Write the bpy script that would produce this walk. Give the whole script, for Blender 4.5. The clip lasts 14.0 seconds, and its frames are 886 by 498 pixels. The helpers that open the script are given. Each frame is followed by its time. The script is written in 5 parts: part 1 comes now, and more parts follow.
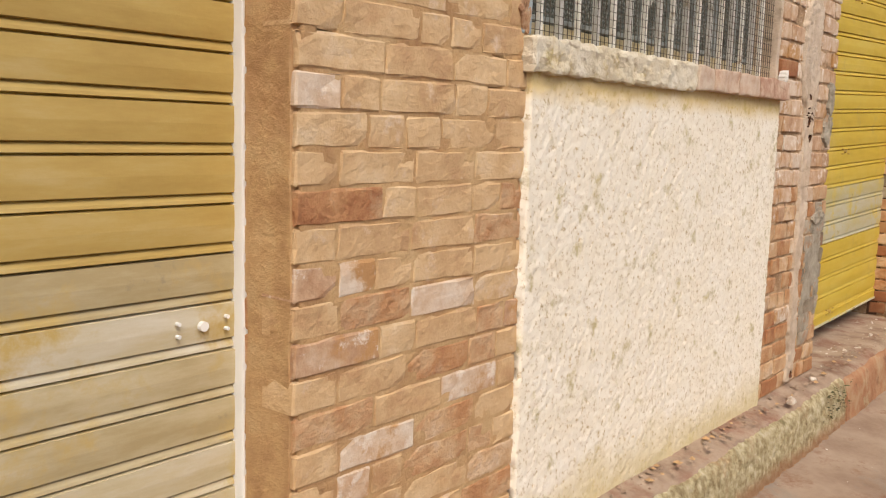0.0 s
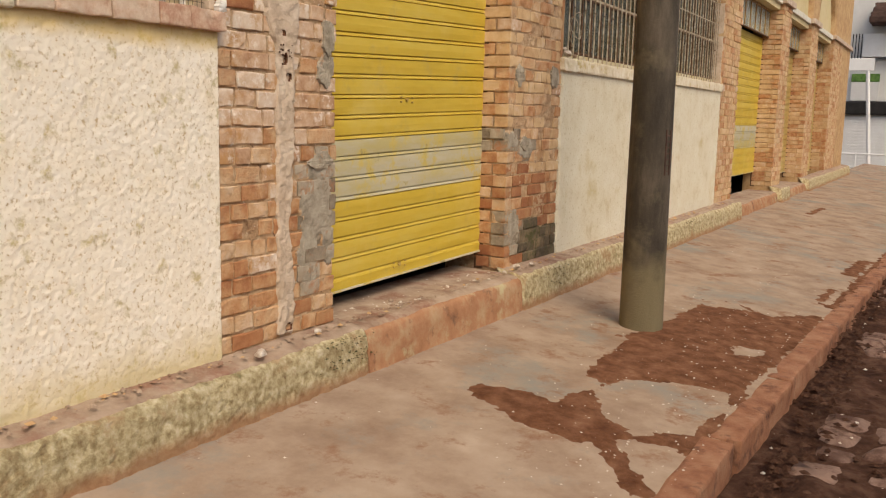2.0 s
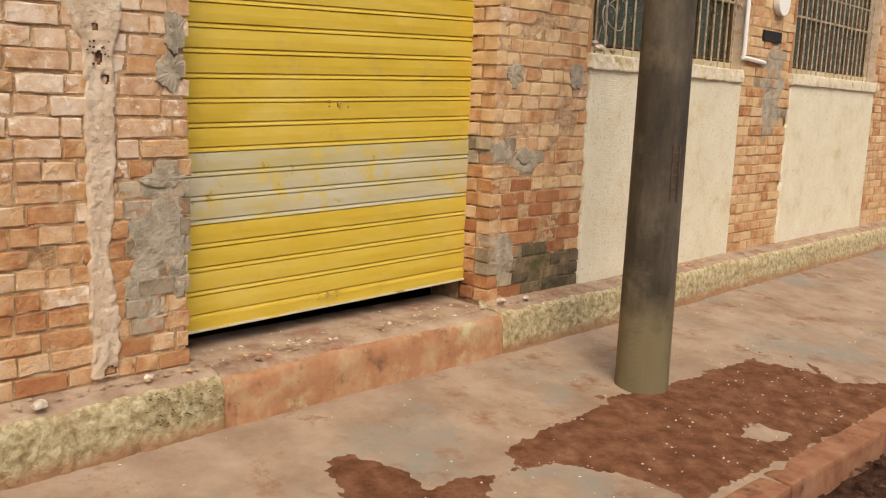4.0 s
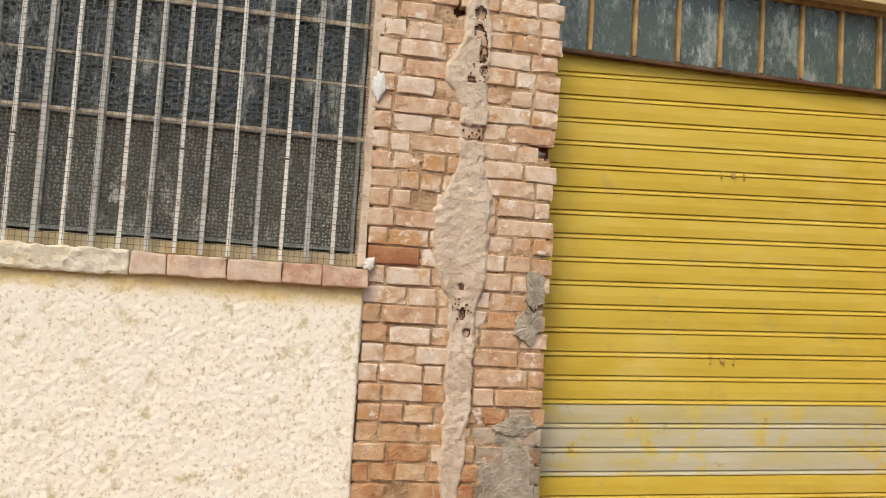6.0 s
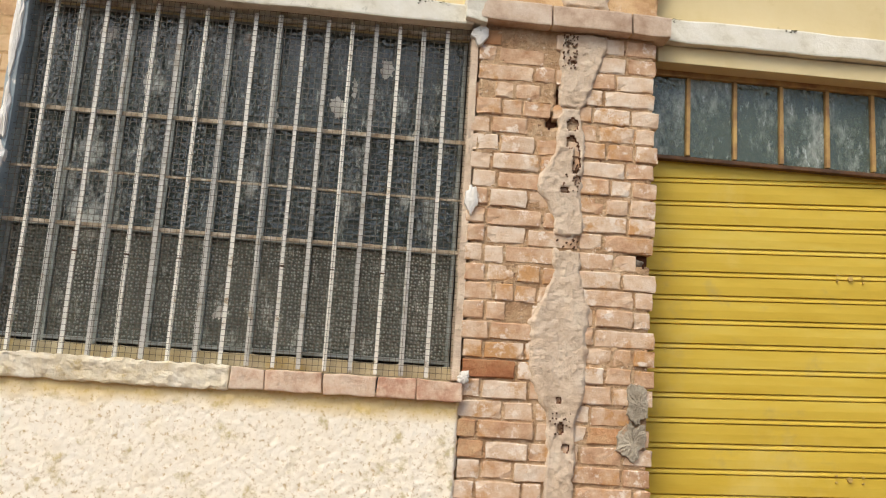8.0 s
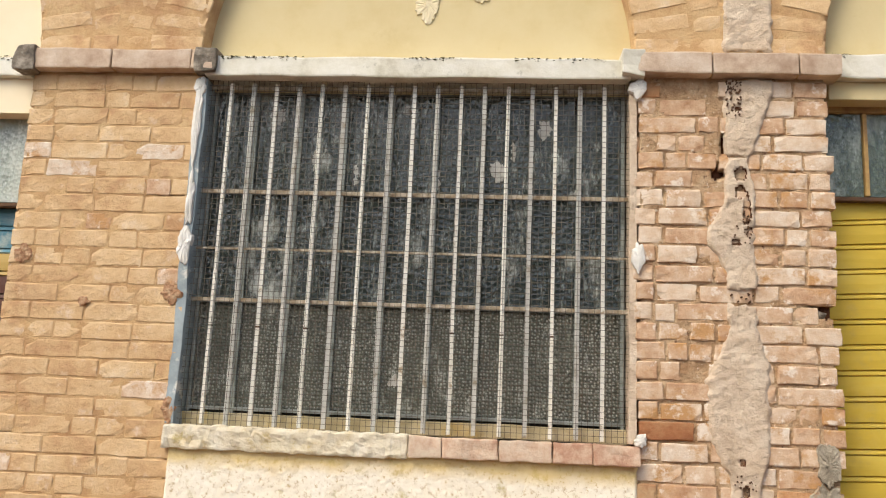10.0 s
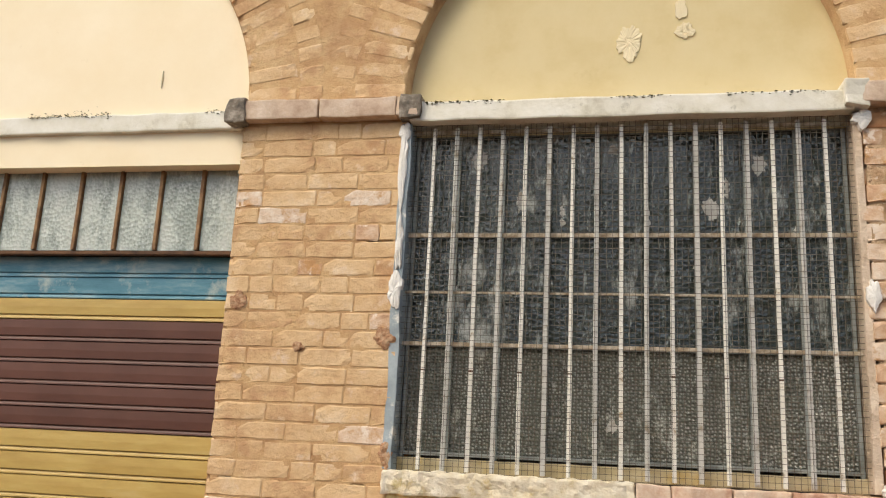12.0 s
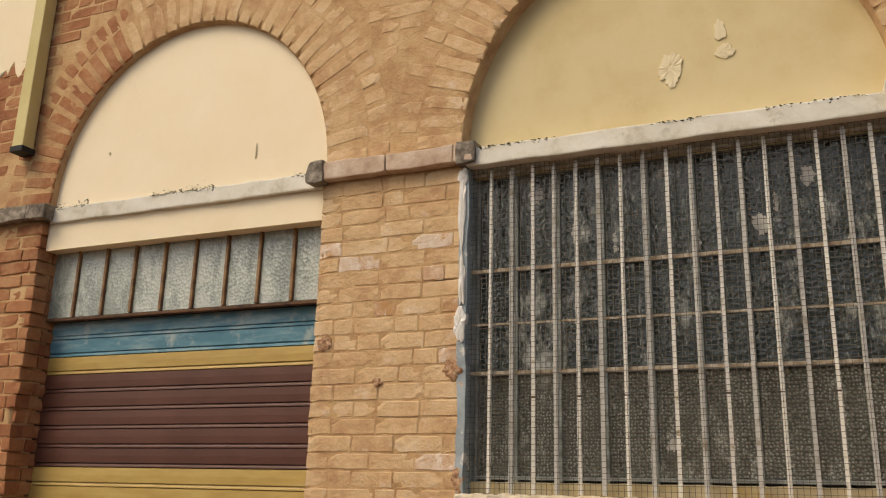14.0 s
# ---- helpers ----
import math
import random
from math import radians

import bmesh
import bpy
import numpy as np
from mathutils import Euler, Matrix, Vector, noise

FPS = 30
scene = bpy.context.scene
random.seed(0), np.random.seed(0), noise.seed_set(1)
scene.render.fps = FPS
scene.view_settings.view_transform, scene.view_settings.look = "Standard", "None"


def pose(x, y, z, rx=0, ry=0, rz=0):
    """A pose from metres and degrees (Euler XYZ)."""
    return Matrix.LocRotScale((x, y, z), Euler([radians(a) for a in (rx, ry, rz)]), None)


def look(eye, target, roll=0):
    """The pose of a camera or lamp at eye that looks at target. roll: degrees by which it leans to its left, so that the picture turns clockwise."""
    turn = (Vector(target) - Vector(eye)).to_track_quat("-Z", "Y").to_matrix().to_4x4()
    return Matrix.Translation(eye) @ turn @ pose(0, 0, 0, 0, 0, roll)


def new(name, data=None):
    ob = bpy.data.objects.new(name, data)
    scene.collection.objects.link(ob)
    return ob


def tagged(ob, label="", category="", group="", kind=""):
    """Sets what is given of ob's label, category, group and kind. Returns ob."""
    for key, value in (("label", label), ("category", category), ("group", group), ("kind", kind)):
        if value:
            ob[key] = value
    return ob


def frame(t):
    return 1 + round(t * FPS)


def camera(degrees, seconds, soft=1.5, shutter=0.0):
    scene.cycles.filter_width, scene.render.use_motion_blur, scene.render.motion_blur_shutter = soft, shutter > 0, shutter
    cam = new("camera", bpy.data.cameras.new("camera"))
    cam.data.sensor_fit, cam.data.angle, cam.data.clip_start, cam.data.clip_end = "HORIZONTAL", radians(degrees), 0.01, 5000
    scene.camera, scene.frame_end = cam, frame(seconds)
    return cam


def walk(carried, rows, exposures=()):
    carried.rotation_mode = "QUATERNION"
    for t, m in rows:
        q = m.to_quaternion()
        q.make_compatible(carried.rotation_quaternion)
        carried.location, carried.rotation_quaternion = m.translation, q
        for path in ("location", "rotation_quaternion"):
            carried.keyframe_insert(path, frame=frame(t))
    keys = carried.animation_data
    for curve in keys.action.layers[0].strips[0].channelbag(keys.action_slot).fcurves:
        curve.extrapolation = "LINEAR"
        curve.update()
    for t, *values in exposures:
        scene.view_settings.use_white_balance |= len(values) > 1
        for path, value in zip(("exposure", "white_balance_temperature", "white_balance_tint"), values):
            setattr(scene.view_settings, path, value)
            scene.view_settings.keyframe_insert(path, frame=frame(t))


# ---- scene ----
cam = camera(52.8, 14.0, soft=1.15)
PATH = [
    (0, (-0.012, 0.049, 1.409), (1.521, 1.308, 1.151), 1.6),
    (0.5, (0.222, -0.183, 1.399), (1.861, 0.932, 1.132), 1.5),
    (1, (0.423, -0.488, 1.257), (2.12, 0.535, 0.991), 1.6),
    (1.5, (0.755, -0.758, 1.252), (2.472, 0.228, 0.973), 1.5),
    (2, (1.057, -1.072, 1.283), (2.778, -0.096, 0.991), 1.3),
    (2.2, (1.171, -1.189, 1.32), (2.892, -0.214, 1.024), 1.5),
    (4.3, (2.651, -1.771, 1.418), (3.989, -0.321, 1.091), 2.0),
    (4.5, (2.74, -1.836, 1.439), (4.003, -0.32, 1.114), 1.9),
    (5, (2.902, -1.89, 1.474), (3.932, -0.198, 1.194), 2.6),
    (5.5, (3.011, -1.901, 1.484), (3.813, -0.073, 1.362), 3.0),
    (5.7, (3.009, -1.951, 1.487), (3.648, -0.056, 1.478), 3.5),
    (6, (3.046, -1.98, 1.482), (3.501, -0.039, 1.634), 3.5),
    (6.5, (3.155, -1.992, 1.462), (3.433, -0.033, 1.757), 3.6),
    (7, (3.187, -2.0, 1.461), (3.415, -0.042, 1.801), 3.5),
    (7.5, (3.158, -1.972, 1.449), (3.365, -0.019, 1.828), 3.5),
    (8, (3.165, -1.985, 1.513), (3.324, -0.026, 1.883), 3.6),
    (8.5, (3.175, -2.061, 1.617), (3.247, -0.092, 1.961), 2.9),
    (8.7, (3.17, -2.037, 1.638), (3.193, -0.066, 1.98), 2.8),
    (10.8, (2.944, -2.025, 1.683), (2.745, -0.082, 2.116), 2.5),
    (11, (2.891, -2.021, 1.681), (2.697, -0.08, 2.122), 2.4),
    (11.5, (2.751, -2.044, 1.685), (2.518, -0.112, 2.146), 2.7),
    (12, (2.652, -2.046, 1.676), (2.259, -0.141, 2.145), 2.9),
    (12.5, (2.662, -2.04, 1.653), (2.078, -0.191, 2.143), 2.6),
    (13, (2.736, -2.046, 1.654), (2.002, -0.255, 2.159), 2.3),
    (13.5, (2.911, -2.051, 1.642), (2.123, -0.288, 2.163), 1.8),
    (14, (3.188, -2.116, 1.619), (2.414, -0.353, 2.162), 1.5),
]
walk(cam, [(t, look(eye, target, roll)) for t, eye, target, roll in PATH],
     [(0, 0.29, 6600, 10), (0.5, 0.18, 6800, 10), (1, 0.08, 6900, 9), (2, 0.15, 7000, 10), (4.5, 0.40, 7100, 9), (5, 0.42, 6900, 8), (6, 0.45, 6500, 7), (7.5, 0.48, 6450, 6), (8.5, 0.55, 6450, 6),
      (11, 0.60, 6550, 6), (11.5, 0.58, 6550, 6), (12.5, 0.27, 6900, 8), (13.2, 0.09, 7250, 10), (14, 0.08, 7350, 10)])

# ---- light ----
world = bpy.data.worlds.new("sky")
scene.world = world
world.use_nodes = True
wn = world.node_tree
sky = wn.nodes.new("ShaderNodeTexSky")
sky.sky_type = 'NISHITA'
sky.sun_disc = False
sky.sun_elevation = radians(52)
sky.sun_rotation = radians(216)
sky.air_density, sky.dust_density, sky.ozone_density = 1.0, 4.0, 1.0
wn.links.new(sky.outputs[0], wn.nodes["Background"].inputs[0])
wn.nodes["Background"].inputs[1].default_value = 0.15
sun_data = bpy.data.lights.new("sun", 'SUN')
sun_data.energy, sun_data.angle, sun_data.color = 1.3, radians(30), (1.0, 0.93, 0.82)
sun = new("sun", sun_data)
sun.matrix_world = look((-6.5, -9.0, 13.0), (0, 0, 0))

# ---- materials ----


def material(name, stops, scale=6.0, rough=0.85, metal=0.0, bump=0.3, fine=60.0, depth=0.004, per_object=0.0,
             stain=None, stain_scale=1.2, stain_low=0.52, stain_high=0.66, spec=0.3, second=None, streak=None, band=None, fade=0.7):
    """A mottled surface: a colour ramp over two noises, an optional stain colour and fine relief."""
    m = bpy.data.materials.new(name)
    m.use_nodes = True
    nt = m.node_tree
    bsdf = nt.nodes["Principled BSDF"]
    geo = nt.nodes.new("ShaderNodeNewGeometry")
    place = geo.outputs["Position"]
    if streak:
        mp = nt.nodes.new("ShaderNodeMapping")
        mp.inputs["Scale"].default_value = streak
        nt.links.new(place, mp.inputs[0])
        place = mp.outputs[0]
    big = nt.nodes.new("ShaderNodeTexNoise")
    big.inputs["Scale"].default_value = scale
    big.inputs["Detail"].default_value = 8
    big.inputs["Roughness"].default_value = 0.65
    nt.links.new(place, big.inputs["Vector"])
    value = big.outputs[0]
    if per_object:
        info = nt.nodes.new("ShaderNodeObjectInfo")
        off = nt.nodes.new("ShaderNodeMath")
        off.operation = 'MULTIPLY_ADD'
        off.inputs[1].default_value = per_object
        off.inputs[2].default_value = -per_object / 2
        nt.links.new(info.outputs["Random"], off.inputs[0])
        add = nt.nodes.new("ShaderNodeMath")
        add.operation = 'ADD'
        nt.links.new(value, add.inputs[0])
        nt.links.new(off.outputs[0], add.inputs[1])
        value = add.outputs[0]
    ramp = nt.nodes.new("ShaderNodeValToRGB")
    el = ramp.color_ramp.elements
    while len(el) < len(stops):
        el.new(0.5)
    for e, (p, c) in zip(el, stops):
        e.position, e.color = p, (*c, 1)
    nt.links.new(value, ramp.inputs[0])
    colour = ramp.outputs[0]
    for layer in [x for x in ((stain, stain_scale, stain_low, stain_high), second) if x and x[0]]:
        c, s, lo, hi = layer
        sn = nt.nodes.new("ShaderNodeTexNoise")
        sn.inputs["Scale"].default_value = s
        sn.inputs["Detail"].default_value = 10
        sn.inputs["Roughness"].default_value = 0.7
        nt.links.new(geo.outputs["Position"], sn.inputs["Vector"])
        rng = nt.nodes.new("ShaderNodeMapRange")
        rng.inputs[1].default_value, rng.inputs[2].default_value = lo, hi
        nt.links.new(sn.outputs[0], rng.inputs[0])
        mix = nt.nodes.new("ShaderNodeMix")
        mix.data_type = 'RGBA'
        mix.inputs[7].default_value = (*c, 1)
        nt.links.new(rng.outputs[0], mix.inputs[0])
        nt.links.new(colour, mix.inputs[6])
        colour = mix.outputs[2]
    for c, lo, hi in (band or ()):
        sep = nt.nodes.new("ShaderNodeSeparateXYZ")
        nt.links.new(geo.outputs["Position"], sep.inputs[0])
        lift = nt.nodes.new("ShaderNodeMapRange")
        lift.inputs[1].default_value, lift.inputs[2].default_value = lo, hi
        nt.links.new(sep.outputs[2], lift.inputs[0])
        spots = nt.nodes.new("ShaderNodeTexNoise")
        spots.inputs["Scale"].default_value, spots.inputs["Detail"].default_value = 9, 9
        nt.links.new(geo.outputs["Position"], spots.inputs["Vector"])
        both = nt.nodes.new("ShaderNodeMath")
        both.operation = 'MULTIPLY_ADD'
        both.inputs[1].default_value = 1.5
        nt.links.new(lift.outputs[0], both.inputs[0])
        nt.links.new(spots.outputs[0], both.inputs[2])
        edge = nt.nodes.new("ShaderNodeMapRange")
        edge.inputs[1].default_value, edge.inputs[2].default_value, edge.inputs[4].default_value = 0.95, 1.5, fade
        nt.links.new(both.outputs[0], edge.inputs[0])
        mix = nt.nodes.new("ShaderNodeMix")
        mix.data_type = 'RGBA'
        mix.inputs[7].default_value = (*c, 1)
        nt.links.new(edge.outputs[0], mix.inputs[0])
        nt.links.new(colour, mix.inputs[6])
        colour = mix.outputs[2]
    nt.links.new(colour, bsdf.inputs["Base Color"])
    bsdf.inputs["Roughness"].default_value = rough
    bsdf.inputs["Metallic"].default_value = metal
    bsdf.inputs["Specular IOR Level"].default_value = spec
    if bump:
        small = nt.nodes.new("ShaderNodeTexNoise")
        small.inputs["Scale"].default_value = fine
        small.inputs["Detail"].default_value = 6
        small.inputs["Roughness"].default_value = 0.7
        nt.links.new(geo.outputs["Position"], small.inputs["Vector"])
        b = nt.nodes.new("ShaderNodeBump")
        b.inputs["Strength"].default_value = bump
        b.inputs["Distance"].default_value = depth
        nt.links.new(small.outputs[0], b.inputs["Height"])
        nt.links.new(b.outputs[0], bsdf.inputs["Normal"])
    return m


M = {}
M["brick_tan"] = material("brick_tan", [(0.25, (0.46, 0.265, 0.13)), (0.45, (0.60, 0.395, 0.205)), (0.62, (0.66, 0.465, 0.26)), (0.78, (0.71, 0.55, 0.36))], 9, per_object=0.17,
                          stain=(0.43, 0.235, 0.11), stain_scale=2.6, stain_low=0.54, stain_high=0.70, bump=0.8, fine=34, depth=0.010, second=((0.67, 0.51, 0.35), 10.0, 0.57, 0.68))
M["brick_pink"] = material("brick_pink", [(0.25, (0.42, 0.23, 0.12)), (0.42, (0.56, 0.365, 0.225)), (0.60, (0.655, 0.50, 0.355)), (0.76, (0.72, 0.61, 0.49))], 14, per_object=0.30,
                           stain=(0.50, 0.275, 0.115), stain_scale=6.0, stain_low=0.53, stain_high=0.61, bump=0.8, fine=55, depth=0.006, second=((0.74, 0.63, 0.51), 16.0, 0.56, 0.63))
M["brick_orange"] = material("brick_orange", [(0.22, (0.38, 0.155, 0.065)), (0.42, (0.53, 0.275, 0.125)), (0.60, (0.62, 0.40, 0.22)), (0.76, (0.68, 0.50, 0.33))], 13, per_object=0.32,
                             stain=(0.58, 0.41, 0.25), stain_scale=5, stain_low=0.52, stain_high=0.68, bump=1.0, fine=42, depth=0.012)
M["brick_red"] = material("brick_red", [(0.25, (0.24, 0.085, 0.035)), (0.5, (0.37, 0.155, 0.066)), (0.75, (0.47, 0.24, 0.11))], 6, per_object=0.2,
                          stain=(0.45, 0.27, 0.13), stain_scale=3, stain_low=0.5, stain_high=0.7, bump=0.8, fine=38, depth=0.010)
M["brick_grey"] = material("brick_grey", [(0.25, (0.19, 0.145, 0.095)), (0.5, (0.36, 0.295, 0.21)), (0.75, (0.50, 0.42, 0.31))], 12, per_object=0.3,
                           stain=(0.45, 0.21, 0.10), stain_scale=7, stain_low=0.52, stain_high=0.64, bump=0.9, fine=40, depth=0.010)
M["mortar"] = material("mortar", [(0.3, (0.38, 0.21, 0.095)), (0.5, (0.54, 0.34, 0.16)), (0.72, (0.61, 0.43, 0.23))], 8, bump=0.8, fine=45, depth=0.010,
                       stain=(0.41, 0.225, 0.105), stain_scale=2.6, stain_low=0.53, stain_high=0.70)
M["mortar_pink"] = material("mortar_pink", [(0.3, (0.34, 0.19, 0.095)), (0.48, (0.50, 0.32, 0.175)), (0.7, (0.64, 0.47, 0.30))], 18, bump=1.0, fine=50, depth=0.018,
                            stain=(0.17, 0.09, 0.05), stain_scale=26, stain_low=0.61, stain_high=0.67, second=((0.70, 0.57, 0.42), 40.0, 0.60, 0.66))
# Fine brown specks: real speckle plus tiny grain shadows put into the colour.
M["stucco"] = material("stucco", [(0.26, (0.80, 0.68, 0.49)), (0.38, (0.87, 0.78, 0.62)), (0.7, (0.90, 0.835, 0.71))], 7, rough=0.95, bump=0.6, fine=120, depth=0.005,
                       stain=(0.56, 0.43, 0.25), stain_scale=62, stain_low=0.54, stain_high=0.64, second=((0.55, 0.46, 0.25), 11.0, 0.555, 0.665), band=[((0.70, 0.50, 0.16), 1.45, 1.58), ((0.62, 0.50, 0.24), 0.62, 0.24)], fade=0.75)
M["stucco_aged"] = material("stucco_aged", [(0.26, (0.64, 0.53, 0.31)), (0.42, (0.79, 0.71, 0.52)), (0.7, (0.85, 0.79, 0.62))], 5, rough=0.95, bump=1.0, fine=95, depth=0.012,
                            stain=(0.60, 0.50, 0.28), stain_scale=50, stain_low=0.55, stain_high=0.67, second=((0.66, 0.54, 0.27), 2.2, 0.58, 0.72))
M["crumble"] = material("crumble", [(0.3, (0.24, 0.10, 0.05)), (0.5, (0.46, 0.26, 0.14)), (0.7, (0.60, 0.44, 0.28))], 45, bump=1.0, fine=60, depth=0.012)
# Dark red-brown for the depths of holes, with their shade put into the colour.
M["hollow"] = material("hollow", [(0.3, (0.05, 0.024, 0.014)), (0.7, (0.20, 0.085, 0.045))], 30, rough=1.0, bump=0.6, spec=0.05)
M["brick_mossy"] = material("brick_mossy", [(0.25, (0.07, 0.052, 0.030)), (0.5, (0.14, 0.105, 0.062)), (0.75, (0.26, 0.18, 0.10))], 16, per_object=0.3, bump=0.9, fine=42, depth=0.008,
                            stain=(0.09, 0.085, 0.03), stain_scale=12, stain_low=0.50, stain_high=0.62)
M["cement"] = material("cement", [(0.3, (0.49, 0.365, 0.25)), (0.5, (0.63, 0.495, 0.36)), (0.72, (0.71, 0.595, 0.455))], 11, rough=0.95, bump=1.0, fine=32, depth=0.014,
                       stain=(0.36, 0.26, 0.17), stain_scale=16, stain_low=0.61, stain_high=0.72)
M["grey_cement"] = material("grey_cement", [(0.3, (0.23, 0.19, 0.135)), (0.5, (0.39, 0.335, 0.25)), (0.75, (0.54, 0.475, 0.37))], 14, rough=0.95, bump=1.0, fine=45, depth=0.012,
                            stain=(0.46, 0.25, 0.13), stain_scale=12, stain_low=0.60, stain_high=0.70)
M["plinth"] = material("plinth", [(0.3, (0.25, 0.165, 0.085)), (0.42, (0.39, 0.30, 0.155)), (0.54, (0.56, 0.47, 0.275)), (0.70, (0.70, 0.62, 0.43))], 30, rough=0.95, bump=1.0, fine=48, depth=0.020,
                       stain=(0.24, 0.20, 0.09), stain_scale=14, stain_low=0.60, stain_high=0.70, second=((0.42, 0.26, 0.13), 5.0, 0.55, 0.68), band=[((0.37, 0.19, 0.095), 0.235, 0.10)], fade=0.85)
M["step_red"] = material("step_red", [(0.3, (0.27, 0.12, 0.056)), (0.5, (0.39, 0.195, 0.098)), (0.72, (0.46, 0.33, 0.19))], 6, rough=0.9, bump=0.8, fine=50, depth=0.006,
                         stain=(0.47, 0.40, 0.23), stain_scale=4.5, stain_low=0.56, stain_high=0.68, second=((0.19, 0.10, 0.058), 7.0, 0.57, 0.68))
M["step_top"] = material("step_top", [(0.3, (0.24, 0.15, 0.10)), (0.5, (0.36, 0.26, 0.18)), (0.75, (0.48, 0.37, 0.27))], 8, rough=0.95, bump=0.8, fine=60, depth=0.006,
                         stain=(0.25, 0.12, 0.075), stain_scale=3, stain_low=0.52, stain_high=0.66)
M["sill"] = material("sill", [(0.3, (0.55, 0.41, 0.18)), (0.43, (0.70, 0.60, 0.42)), (0.7, (0.82, 0.75, 0.61))], 14, rough=0.95, bump=1.0, fine=45, depth=0.012,
                     stain=(0.52, 0.40, 0.15), stain_scale=9, stain_low=0.57, stain_high=0.68)
M["sill_brick"] = material("sill_brick", [(0.3, (0.46, 0.25, 0.16)), (0.5, (0.62, 0.44, 0.31)), (0.75, (0.72, 0.60, 0.46))], 20, per_object=0.25, bump=0.9, fine=45, depth=0.008)
M["impost"] = material("impost", [(0.3, (0.36, 0.24, 0.16)), (0.5, (0.54, 0.41, 0.30)), (0.72, (0.68, 0.58, 0.47))], 8, bump=0.7, fine=45, depth=0.006)
M["impost_dark"] = material("impost_dark", [(0.3, (0.07, 0.06, 0.045)), (0.5, (0.20, 0.165, 0.125)), (0.7, (0.45, 0.39, 0.31))], 18, bump=0.9, fine=40, depth=0.008)
M["white_ledge"] = material("white_ledge", [(0.25, (0.44, 0.39, 0.28)), (0.45, (0.66, 0.62, 0.51)), (0.8, (0.78, 0.75, 0.67))], 9, rough=0.8, bump=0.6, fine=40,
                            stain=(0.38, 0.35, 0.27), stain_scale=11, stain_low=0.61, stain_high=0.72)
M["cream"] = material("cream", [(0.3, (0.555, 0.435, 0.215)), (0.5, (0.62, 0.505, 0.275)), (0.7, (0.65, 0.54, 0.315))], 2.5, rough=0.75, bump=0.2, fine=25, stain=(0.50, 0.38, 0.18), stain_scale=6, stain_low=0.62, stain_high=0.85)
M["cream_pale"] = material("cream_pale", [(0.3, (0.83, 0.69, 0.46)), (0.7, (0.88, 0.76, 0.55))], 2.5, rough=0.75, bump=0.2, fine=25, stain=(0.62, 0.47, 0.26), stain_scale=6, stain_low=0.63, stain_high=0.85)
M["cream_peel"] = material("cream_peel", [(0.3, (0.70, 0.59, 0.37)), (0.7, (0.75, 0.65, 0.44))], 9, rough=0.8, bump=0.3, fine=40)
M["white_flake"] = material("white_flake", [(0.35, (0.62, 0.58, 0.50)), (0.7, (0.82, 0.80, 0.75))], 14, bump=0.5, fine=40)
M["blue_grey"] = material("blue_grey", [(0.3, (0.22, 0.26, 0.27)), (0.7, (0.40, 0.45, 0.46))], 9, bump=0.4, fine=50, stain=(0.7, 0.68, 0.6), stain_scale=7, stain_low=0.58, stain_high=0.64)
M["yellow"] = material("yellow", [(0.3, (0.545, 0.37, 0.038)), (0.5, (0.605, 0.425, 0.052)), (0.75, (0.64, 0.48, 0.085))], 3, rough=0.55, bump=0.1, fine=30, spec=0.3, per_object=0.16,
                       stain=(0.42, 0.31, 0.10), stain_scale=5, stain_low=0.58, stain_high=0.80, second=((0.66, 0.51, 0.14), 2.2, 0.52, 0.78), streak=(1, 1, 6))
M["worn_grey"] = material("worn_grey", [(0.3, (0.50, 0.42, 0.18)), (0.5, (0.52, 0.47, 0.31)), (0.8, (0.58, 0.55, 0.43))], 3, rough=0.6, bump=0.15, per_object=0.3,
                          stain=(0.58, 0.45, 0.12), stain_scale=6, stain_low=0.52, stain_high=0.60, second=((0.26, 0.20, 0.11), 12, 0.62, 0.70), streak=(1, 1, 4))
M["ochre"] = material("ochre", [(0.3, (0.40, 0.26, 0.07)), (0.55, (0.48, 0.335, 0.10)), (0.8, (0.54, 0.41, 0.18))], 4, rough=0.5, bump=0.12, spec=0.4, per_object=0.15,
                      stain=(0.16, 0.12, 0.06), stain_scale=5, stain_low=0.66, stain_high=0.80, streak=(1, 1, 5))
M["ochre_worn"] = material("ochre_worn", [(0.3, (0.42, 0.33, 0.17)), (0.55, (0.53, 0.45, 0.28)), (0.8, (0.62, 0.57, 0.45))], 4, rough=0.6, bump=0.15, per_object=0.35,
                           stain=(0.20, 0.185, 0.15), stain_scale=5, stain_low=0.61, stain_high=0.72, second=((0.50, 0.36, 0.13), 3.0, 0.52, 0.62), streak=(1, 1, 5))
M["maroon"] = material("maroon", [(0.3, (0.080, 0.029, 0.017)), (0.7, (0.122, 0.048, 0.031))], 4, rough=0.5, bump=0.1, spec=0.4, per_object=0.15,
                       stain=(0.30, 0.22, 0.19), stain_scale=9, stain_low=0.69, stain_high=0.76)
M["blue_old"] = material("blue_old", [(0.3, (0.045, 0.14, 0.19)), (0.55, (0.10, 0.24, 0.30)), (0.8, (0.34, 0.44, 0.44))], 4, rough=0.6, bump=0.15, per_object=0.3,
                         stain=(0.42, 0.46, 0.42), stain_scale=5, stain_low=0.56, stain_high=0.68, streak=(1, 1, 5))
M["dark_rust"] = material("dark_rust", [(0.3, (0.05, 0.028, 0.018)), (0.7, (0.17, 0.085, 0.04))], 14, rough=0.8, bump=0.5)
